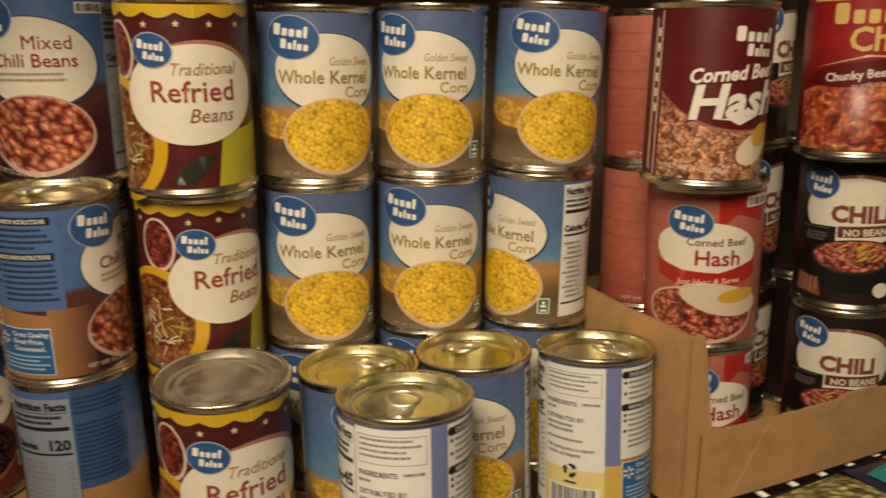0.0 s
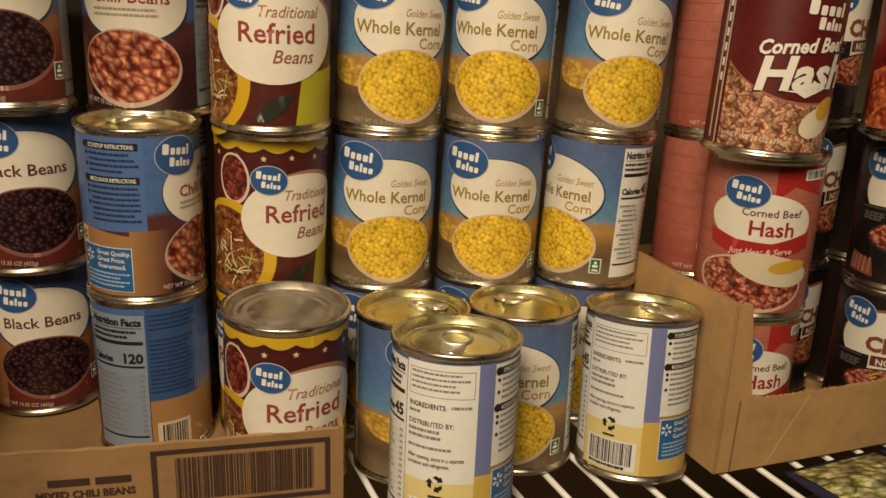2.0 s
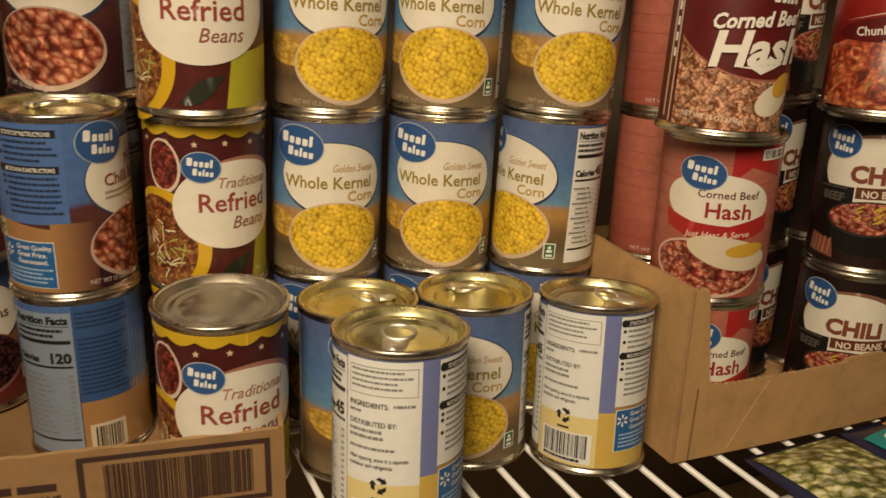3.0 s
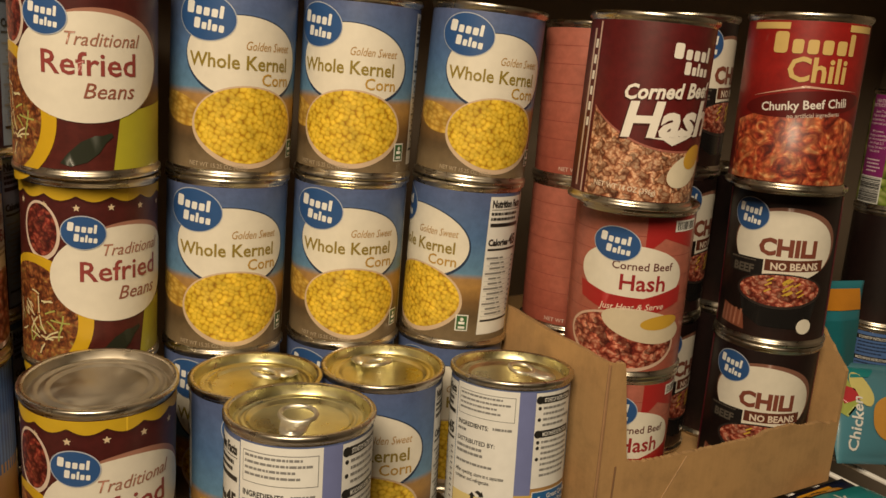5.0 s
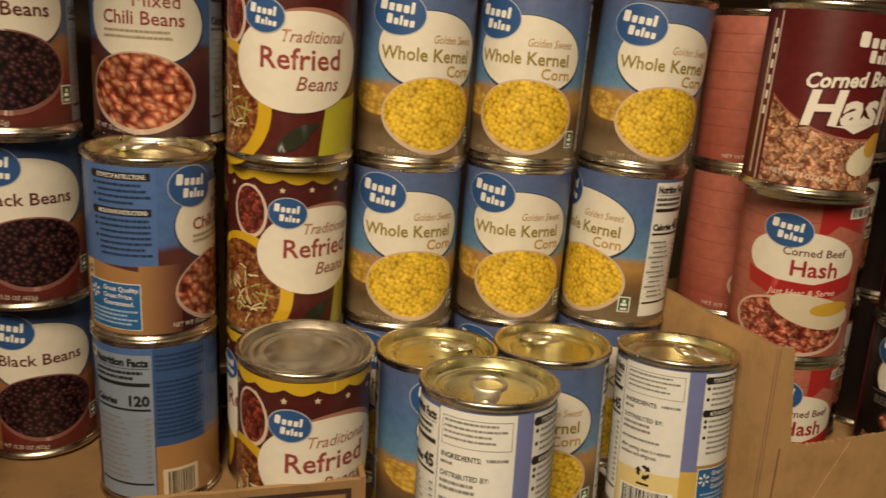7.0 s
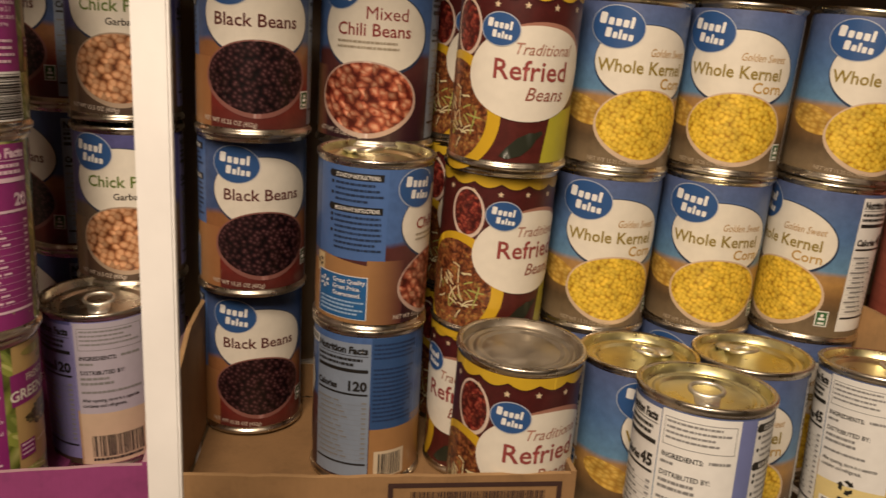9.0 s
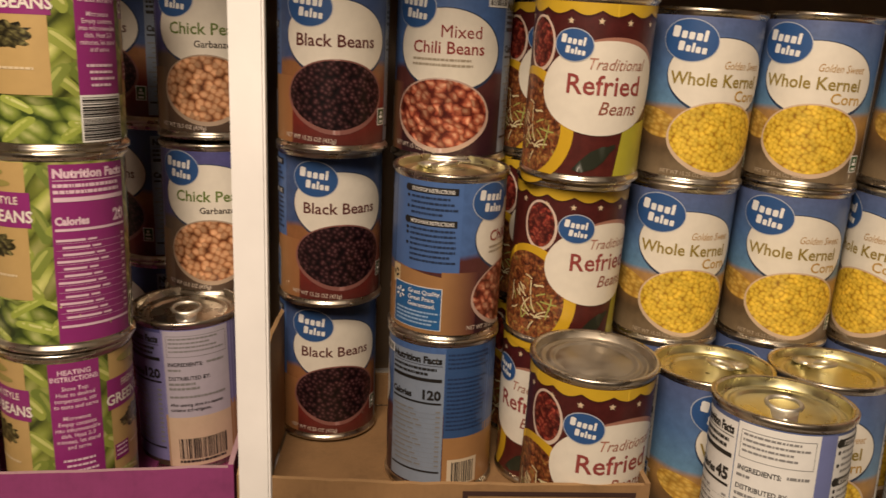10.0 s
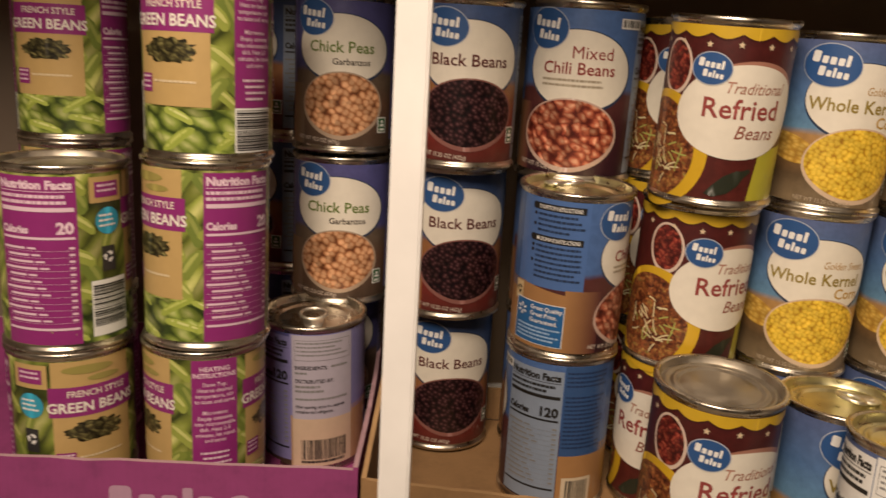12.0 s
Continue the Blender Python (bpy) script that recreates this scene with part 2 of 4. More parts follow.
LID_PROFILE = [(0.0348, H - 0.0006), (0.0342, H - 0.0056), (0.0334, H - 0.0064), (0.0325, H - 0.0048), (0.0300, H - 0.0046), (0.0292, H - 0.0054), (0.0284, H - 0.0050), (0.0262, H - 0.0050), (0.0254, H - 0.0066), (0.0244, H - 0.0068), (0.0, H - 0.0066)]
RING_PROFILE = [(0.0348, H - 0.0006), (0.0342, H - 0.0050), (0.0334, H - 0.0056), (0.0325, H - 0.0038), (0.0300, H - 0.0036), (0.0290, H - 0.0046), (0.0278, H - 0.0046), (0.0270, H - 0.0036), (0.0245, H - 0.0036), (0.0236, H - 0.0046), (0.0224, H - 0.0046), (0.0216, H - 0.0040), (0.0, H - 0.0040)]
BODY_PROFILE = [(0.0, 0.0045), (0.0335, 0.0045), (0.0345, 0.0004), (0.0372, 0.0), (R_SEAM, 0.0005), (R_SEAM, 0.0026), (0.0374, 0.0032), (0.0367, 0.0042), (R_BODY, 0.0052), (R_BODY, H - 0.0052), (0.0367, H - 0.0042), (0.0374, H - 0.0034), (R_SEAM, H - 0.0028), (R_SEAM, H - 0.0006), (0.0374, H), (0.0355, H), (0.0348, H - 0.0006)]


def pull_tab(parent, material, turn):
    """Ring-pull: raised wire loop, riveted plate and rivet."""
    lift = lambda y: H - 0.0040 + 0.0038 * max(0, (y + 0.021) / 0.02)
    loop = [(0.0090 * math.cos(k * math.tau / 32), -0.0062 + 0.0072 * math.sin(k * math.tau / 32)) for k in range(32)]
    bm = tube([(x, y, lift(y)) for x, y in loop], 0.0013, 8, True)
    plate = [(-0.0072, -0.0125), (0.0072, -0.0125), (0.0064, -0.0200), (0.0046, -0.0262), (0.0, -0.0280), (-0.0046, -0.0262), (-0.0064, -0.0200)]
    low = [bm.verts.new((x, y, lift(y) - 0.0007)) for x, y in plate]
    top = [bm.verts.new((x, y, lift(y) + 0.0006)) for x, y in plate]
    bm.faces.new(low[::-1])
    bm.faces.new(top)
    for k in range(len(plate)):
        j = (k + 1) % len(plate)
        bm.faces.new((low[k], low[j], top[j], top[k]))
    bm.transform(Matrix.Rotation(radians(turn), 4, "Z"))
    tab = part("pull_tab", bm, TAB, parent, "", True)
    bm = lathe([(0.0, H - 0.0066), (0.0030, H - 0.0066), (0.0030, H - 0.0032), (0.0024, H - 0.0026), (0.0, H - 0.0025)], 20)
    bm.transform(Matrix.Translation((0, -0.0225, 0)))
    bm.transform(Matrix.Rotation(radians(turn), 4, "Z"))
    part("rivet", bm, TAB, tab, "", True)


MANY = {"upper_mark", "lower_mark", "brand_shape", "barcode", "barcode_number", "cheese", "side_wording", "side_line", "top_band", "facts_print", "serving_print", "notice_print", "ingredients_list", "maker_print", "date_print",
        "directions_head", "directions_print", "step_numbers", "promise_rays", "promise_print", "recycling_mark", "tag_mark", "small_wording", "fine_print", "beef_line", "bacon_streaks", "heating_print", "offer_print", "tip_print",
        "bean_print", "bean_gleam", "leaf_print", "leaf_gleam", "yellow_border", "border_line", "photo_edge"}


def make_can(paper, prints, lid_metal, tab_turn=None):
    """A can with its label; prints: name, flat mesh, ink, layer."""
    can = new("food_can")
    part("body", lathe(BODY_PROFILE), STEEL, can, "", True)
    part("lid", lathe(LID_PROFILE if tab_turn is not None else RING_PROFILE), lid_metal, can, "", True)
    if tab_turn is not None:
        pull_tab(can, lid_metal, tab_turn)
    sleeve = flat(rect(-114.97, 0.6, 114.97, 101.2))
    label = part("paper_label", wrapped(sleeve, 0), paper, can, "", True)
    for name, bm, mat, layer in prints:
        pieces = len(bm.faces)
        ob = part(name, wrapped(bm, layer), mat, label, "", True)
        if pieces > 1 and name in MANY:
            tagged(ob, kind="stuff")
    return can


def blocks(u, v, w, h, n, turn=0.0, tall=(0, -2)):
    """A row of plain rounded blocks of uneven height, standing for a brand's lettering."""
    c, q = math.cos(radians(turn)), math.sin(radians(turn))
    high = {k % n for k in tall}
    shares = [1.35 if k == 0 else 0.62 if k in high else 1.0 for k in range(n)]
    out, x = [], -w / 2
    for k, share in enumerate(shares):
        wide = w * share / sum(shares)
        x0, x1, y0, y1 = x + wide * 0.13, x + wide * 0.87, -h / 2, h / 2 if k in high else h * 0.16
        r = min(x1 - x0, y1 - y0) * 0.22
        pts = []
        for cx, cy, start in ((x1 - r, y0 + r, -90), (x1 - r, y1 - r, 0), (x0 + r, y1 - r, 90), (x0 + r, y0 + r, 180)):
            pts += [(cx + r * math.cos(radians(start + d)), cy + r * math.sin(radians(start + d))) for d in (0, 45, 90)]
        out.append([(u + c * px - q * py, v + q * px + c * py) for px, py in pts])
        x += wide
    return out


def logo(u, v, rx, ry):
    """Blue oval badge with plain light blocks in place of its lettering."""
    p = [("badge_rim", flat(ell(u, v, rx + 0.55, ry + 0.55, -6)), ink((0.42, 0.46, 0.54)), 4), ("badge", flat(ell(u, v, rx, ry, -6)), LOGO, 5)]
    p.append(("upper_mark", flat(*blocks(u - rx * 0.06, v + ry * 0.32, rx * 1.36, ry * 0.54, 5, -6, (0, 4))), WHITE, 6))
    p.append(("lower_mark", flat(*blocks(u + rx * 0.10, v - ry * 0.34, rx * 1.10, ry * 0.46, 5, -6, (0, 2))), WHITE, 6))
    return p


def leaf_tag(u, v):
    return [("tag", flat(rect(u - 4.2, v - 5.6, u + 4.2, v + 5.6)), WHITE, 4), ("tag_field", flat(rect(u - 3.4, v - 4.8, u + 3.4, v + 4.8)), ink((0.03, 0.12, 0.035)), 5),
            ("tag_mark", flat(ell(u, v + 2.4, 1.2, 1.2, 0, 14), rect(u - 2.0, v - 1.0, u + 2.0, v + 0.8), rect(u - 2.2, v - 4.0, u + 2.2, v - 2.4)), WHITE, 6)]


def recycling(u, v, s=4.2):
    out = []
    for k in range(3):
        a = k * math.tau / 3 + 0.5
        cx, cy = u + s * 0.72 * math.sin(a), v + s * 0.72 * math.cos(a)
        d = (math.cos(a), -math.sin(a))
        n = (math.sin(a), math.cos(a))
        out.append([(cx + d[0] * p * s + n[0] * q * s, cy + d[1] * p * s + n[1] * q * s) for p, q in ((-0.66, -0.24), (0.10, -0.24), (0.10, -0.50), (0.66, 0.0), (0.10, 0.50), (0.10, 0.24), (-0.42, 0.24))])
    return out


def nutrition(u0, u1, field, text, calories, v0=5, v1=99):
    w = u1 - u0
    p = [("facts_panel", flat(rect(u0, v0, u1, v1)), field, 2)] if field else []
    p += [("facts_heading", words("Nutrition Facts", u0 + 1.5, v1 - 7, 4.6, "LEFT", 0.34, 0, (w - 3) / 41), text, 4),
          *[("facts_rule", flat(rect(u0 + 1.5, a, u1 - 1.5, b)), text, 4) for a, b in ((v1 - 20, v1 - 17.6), (v1 - 36, v1 - 34.6), (v0 + 9, v0 + 10.4), (v1 - 8.8, v1 - 8.4))],
          ("calories_word", words("Calories", u0 + 1.5, v1 - 32.5, 4.2, "LEFT", 0.3, 0, 0.85), text, 4),
          ("calories_count", words(calories, u1 - 2, v1 - 32.5, 6.4, "RIGHT", 0.4), text, 4),
          ("serving_print", flat(*bars(u0 + 1.5, u1 - 2, v1 - 10.4, 3.4, 2, 3, 0.55)), text, 4)]
    rows, step = [], (v1 - 40 - v0 - 12) / 12
    for k in range(12):
        y = v1 - 40 - k * step
        rows += [rect(u0 + 1.5 + 3 * (k % 3 > 0), y - 1.7, u0 + w * (0.36 + 0.05 * (k * 5 % 4)), y - 0.4), rect(u0 + w * (0.39 + 0.05 * (k * 5 % 4)), y - 1.6, u0 + w * (0.50 + 0.05 * (k * 5 % 4)), y - 0.5), rect(u1 - 5, y - 1.7, u1 - 2, y - 0.4), rect(u0 + 1.5, y - 2.7, u1 - 2, y - 2.55)]
    p.append(("facts_print", flat(*rows), GREY if text == BLACK else text, 4))
    return p


def instructions(u0, u1, field, text, top=98, step=3.4):
    p = [("directions_panel", flat(rect(u0, 42, u1, 100)), field, 2)] if field else []
    p += [("directions_head", flat(rect(u0 + 4, top - 4.4, u1 - 2, top), ell(u0 + 2.4, top - 2.2, 2.4, 2.4, 0, 18), rect(u0 + 4, top - 25, u1 - 2, top - 20.6), ell(u0 + 2.4, top - 22.8, 2.4, 2.4, 0, 18)), BLACK, 4),
          ("directions_wording", words("STOVETOP INSTRUCTIONS:", u0 + 5.2, top - 3.5, 2.5, "LEFT", 0.05, 0, (u1 - u0 - 9) / 45), WHITE, 6),
          ("directions_wording", words("MICROWAVE INSTRUCTIONS:", u0 + 5.2, top - 24.1, 2.5, "LEFT", 0.05, 0, (u1 - u0 - 9) / 48), WHITE, 6),
          ("directions_print", flat(*bars(u0 + 5, u1 - 2, top - 6.4, step, 4, 5), *bars(u0 + 5, u1 - 2, top - 27, step, 7, 9)), text, 4),
          ("step_numbers", flat(*[ell(u0 + 2.6, top - d, 1.1, 1.1, 0, 14) for d in (7.2, 14.0, 27.8, 31.2, 38.0)]), BLACK, 4)]
    return p


def promise(u0, v0, w, h):
    field = ink((0.02, 0.12, 0.33))
    rays = []
    for k in range(6):
        a = k * math.tau / 6
        cx, cy = u0 + w * 0.17, v0 + h * 0.74
        d, n = (math.sin(a), math.cos(a)), (math.cos(a), -math.sin(a))
        rays.append([(cx + d[0] * p + n[0] * q, cy + d[1] * p + n[1] * q) for p, q in ((1.4, -0.45), (4.0, -0.8), (4.0, 0.8), (1.4, 0.45))])
    p = [("promise_edge", flat(rect(u0, v0, u0 + w, v0 + h)), WHITE, 4), ("promise_panel", flat(rect(u0 + 0.5, v0 + 0.5, u0 + w - 0.5, v0 + h - 0.5)), field, 5), ("promise_rays", flat(*rays), WHITE, 6)]
    for k, t in enumerate(("Great Quality.", "Great Price.", "Guaranteed.")):
        p.append(("promise_wording", words(t, u0 + w * 0.36, v0 + h * 0.82 - k * 4.4, 2.9, "LEFT", 0.06, 0, 0.95), WHITE, 6))
    p.append(("promise_print", flat(*bars(u0 + 3, u0 + w - 2, v0 + h * 0.42, 2.6, 4, 4, 0.45)), ink((0.35, 0.5, 0.7)), 6))
    return p


def oval_front(title, bowl, rim, filling, logo_at, oval, tag=True):
    """Front of the blue-topped cans: badge, pale oval, name and bowl."""
    p = [("name_edge", flat(ell(oval[0] + 0.3, oval[1] - 0.6, oval[2] + 1.0, oval[3] + 1.2, -4, 52)), ink((0.02, 0.04, 0.09)), 1),
         ("name_panel", flat(ell(oval[0], oval[1], oval[2], oval[3], -4, 52)), CREAM, 2)]
    p += logo(*logo_at)
    for text, x, y, cap, align, col, bold, shear, wide in title:
        p.append(("product_name", words(text, x, y, cap, align, bold, shear, wide), ink(col), 4))
    p += [("bowl", flat(egg(*bowl)), rim, 3), ("bowl_food", flat(egg(bowl[0] - 0.2, bowl[1] + 1.0, bowl[2] - 1.7, bowl[3] - 2.0)), filling, 4)]
    if tag:
        p += leaf_tag(bowl[0] + bowl[2] + 1.0, bowl[1] - 13)
    return p


def back_panel(u0, u1, field, text, seed):
    """Ingredients panel with recycling mark and barcode."""
    p = [("ingredients_panel", flat(rect(u0, 1.0, u1, 100.5)), field, 2), ("notice_frame", flat(rect(u0 + 2, 82, u1 - 2, 97)), GREY, 3), ("notice", flat(rect(u0 + 2.4, 82.4, u1 - 2.4, 96.6)), field, 4),
         ("notice_print", flat(*bars(u0 + 3.5, u1 - 4, 95.5, 2.9, 4, seed)), GREY, 5),
         ("ingredients_wording", words("INGREDIENTS:", u0 + 2.2, 75.5, 2.7, "LEFT", 0.09, 0, 0.9), BLACK, 4),
         ("ingredients_list", flat(*bars(u0 + 27, u1 - 3, 78, 3.6, 1, seed + 1), *bars(u0 + 2.2, u0 + 12, 73.5, 3.6, 1, seed + 2)), GREY, 4),
         ("maker_wording", words("DISTRIBUTED BY:", u0 + 2.2, 65.5, 2.7, "LEFT", 0.06, 0, 0.9), BLACK, 4),
         ("maker_print", flat(*bars(u0 + 2.2, u0 + 26, 63.5, 3.4, 2, seed + 3, 0.5)), GREY, 4), ("date_print", flat(*bars(u0 + 2.2, u1 - 4, 54, 3.6, 1, seed + 4)), GREY, 4),
         ("storing_wording", words("After opening, store in a separate", u0 + 2.2, 46.4, 2.35, "LEFT", 0.05, 0, (u1 - u0 - 4) / 52), BLACK, 4),
         ("storing_wording", words("container and refrigerate.", u0 + 2.2, 42.6, 2.35, "LEFT", 0.05, 0, (u1 - u0 - 4) / 52), BLACK, 4),
         ("recycling_mark", flat(*recycling(u0 + 20, 33.5, 4.6)), BLACK, 4), ("recycling_line", flat(rect(u0 + 16, 25, u0 + 24, 26.4)), BLACK, 4),
         ("barcode_field", flat(rect(u0 + 4, 3.0, u1 - 3, 23)), WHITE, 3), ("barcode", flat(*barcode(u0 + 6, u1 - 5, 6.5, 22, seed)), BLACK, 4), ("barcode_number", flat(*bars(u0 + 6, u1 - 5, 5.6, 2.4, 1, seed + 6, 0.8)), BLACK, 4)]
    return p


def stew(name, stops, scale, rough=0.45):
    """A printed picture of a thick mixed dish."""
    m, t, b = shader(name, rough, 0, 0.15)
    tc = node(t, "ShaderNodeTexCoord")
    n = node(t, "ShaderNodeTexNoise", Scale=scale, Detail=6.0, Roughness=0.62, Distortion=1.3)
    t.links.new(tc.outputs["UV"], n.inputs["Vector"])
    r = ramp(t, stops, n.outputs[0])
    v = node(t, "ShaderNodeTexVoronoi", Scale=scale * 2.2)
    v.voronoi_dimensions = "2D"
    t.links.new(mixed(t, tc.outputs["UV"], n.outputs[1], 0.5, "ADD"), v.inputs["Vector"])
    g = ramp(t, [(0.1, (1.15,) * 3), (0.6, (0.55,) * 3)], v.outputs["Distance"])
    t.links.new(mixed(t, r.outputs[0], g.outputs[0], 1.0, "MULTIPLY"), b.inputs["Base Color"])
    return m


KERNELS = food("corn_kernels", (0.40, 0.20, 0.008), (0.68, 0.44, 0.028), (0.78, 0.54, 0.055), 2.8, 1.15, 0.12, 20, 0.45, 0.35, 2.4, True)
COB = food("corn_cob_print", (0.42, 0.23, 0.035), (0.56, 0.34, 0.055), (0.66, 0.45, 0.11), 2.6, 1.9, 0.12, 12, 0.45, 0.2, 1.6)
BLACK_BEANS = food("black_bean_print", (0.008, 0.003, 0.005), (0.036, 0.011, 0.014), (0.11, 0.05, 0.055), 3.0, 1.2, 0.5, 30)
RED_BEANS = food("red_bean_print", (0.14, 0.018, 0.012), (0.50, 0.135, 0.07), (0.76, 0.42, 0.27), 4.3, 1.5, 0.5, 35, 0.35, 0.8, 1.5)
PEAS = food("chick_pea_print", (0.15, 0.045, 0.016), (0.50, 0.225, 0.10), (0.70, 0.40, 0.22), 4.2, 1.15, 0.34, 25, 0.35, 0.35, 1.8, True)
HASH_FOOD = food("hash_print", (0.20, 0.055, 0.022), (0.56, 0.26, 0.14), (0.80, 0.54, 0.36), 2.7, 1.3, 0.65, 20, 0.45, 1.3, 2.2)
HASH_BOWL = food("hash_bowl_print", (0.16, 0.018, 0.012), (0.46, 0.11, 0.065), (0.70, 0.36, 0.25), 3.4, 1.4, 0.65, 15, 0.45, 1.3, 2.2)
CHILI_FOOD = stew("chili_print", [(0.30, (0.07, 0.007, 0.005)), (0.45, (0.30, 0.035, 0.015)), (0.56, (0.52, 0.13, 0.045)), (0.68, (0.70, 0.36, 0.16))], 1.0)
TACO_FOOD = stew("shredded_food_print", [(0.34, (0.05, 0.010, 0.005)), (0.48, (0.20, 0.055, 0.018)), (0.58, (0.36, 0.14, 0.04)), (0.68, (0.30, 0.28, 0.07)), (0.78, (0.55, 0.42, 0.18))], 1.8)
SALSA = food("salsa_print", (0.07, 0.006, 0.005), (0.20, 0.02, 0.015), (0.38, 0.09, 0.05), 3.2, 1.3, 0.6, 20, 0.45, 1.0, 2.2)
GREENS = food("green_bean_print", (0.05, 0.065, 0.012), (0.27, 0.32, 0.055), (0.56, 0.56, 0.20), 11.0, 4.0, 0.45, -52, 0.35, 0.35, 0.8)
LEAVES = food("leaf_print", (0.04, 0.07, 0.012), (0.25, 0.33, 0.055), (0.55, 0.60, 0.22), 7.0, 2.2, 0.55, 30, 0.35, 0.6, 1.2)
SHREDS = ink((0.66, 0.60, 0.36))
LETTUCE = ink((0.34, 0.38, 0.10))

# ---- the kinds of can ----
BLUE = (0.088, 0.18, 0.38)


def corn_can(tab_turn=190, lid_metal=None):
    paper = label_paper("corn_label", [(0.0, (0.22, 0.16, 0.09)), (0.08, (0.19, 0.135, 0.075)), (0.17, (0.12, 0.078, 0.04)), (0.27, (0.22, 0.12, 0.045)), (0.36, (0.45, 0.25, 0.075)), (0.41, (0.42, 0.24, 0.09)), (0.45, (0.13, 0.275, 0.45)), (0.68, BLUE), (1.0, (0.10, 0.13, 0.28))], 0.12)
    ochre, olive = (0.42, 0.24, 0.06), (0.27, 0.20, 0.03)
    p = [("corn_cob", flat(ell(-39, 34, 19, 8.5, -14)), COB, 1)]
    p += oval_front([("Golden Sweet", 15, 70.5, 5.0, "CENTER", ochre, 0.0, 0.3, 0.72), ("Whole Kernel", -1.0, 59.5, 7.8, "CENTER", olive, 0.18, 0, 0.94), ("Corn", 31, 51.0, 6.8, "RIGHT", (0.46, 0.28, 0.05), 0.12, 0, 0.98)],
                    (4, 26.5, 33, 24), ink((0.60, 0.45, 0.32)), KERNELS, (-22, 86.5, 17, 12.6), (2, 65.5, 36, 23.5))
    p += [("weight_wording", words("NET WT 15.25 OZ (432g)", -30, 2.6, 2.6, "LEFT", 0.05, 0, 0.85, -2), ink((0.42, 0.34, 0.24)), 5)]
    p += nutrition(49, 80, WHITE, BLACK, "45")
    p += back_panel(80.5, 122, WHITE, BLACK, 21)
    p += [("yellow_field", flat(rect(80.5, 1, 122, 34)), ink((0.72, 0.60, 0.27)), 2.4), ("stripe_foot", flat(rect(122, 1, 163, 38)), ink((0.62, 0.42, 0.10)), 1.6)]
    p += [("side_stripe", flat(rect(122, 1, 132, 100.5)), ink((0.17, 0.20, 0.42)), 1)]
    p += instructions(132, 163, WHITE, GREY)
    p += promise(133, 12, 29, 28)
    return make_can(paper, p, lid_metal or GOLD, tab_turn)


def shreds(u, v, rx, ry, n):
    """Thin bent shreds strewn over a dish."""
    rnd = random.Random(12)
    out = []
    for k in range(n):
        a, d = rnd.uniform(0, math.tau), math.sqrt(rnd.random())
        cx, cy, w, half, bend = u + rx * d * math.cos(a), v + ry * d * math.sin(a), rnd.uniform(0, math.pi), rnd.uniform(2.4, 5.6), rnd.uniform(-0.9, 0.9)
        line = [(-half, 0.0), (0.0, bend), (half, 0.0)]
        edge = [(x, y + 0.45) for x, y in line] + [(x, y - 0.45) for x, y in line[::-1]]
        out.append([(cx + math.cos(w) * x - math.sin(w) * y, min(60, max(1.5, cy + math.sin(w) * x + math.cos(w) * y))) for x, y in edge])
    return out


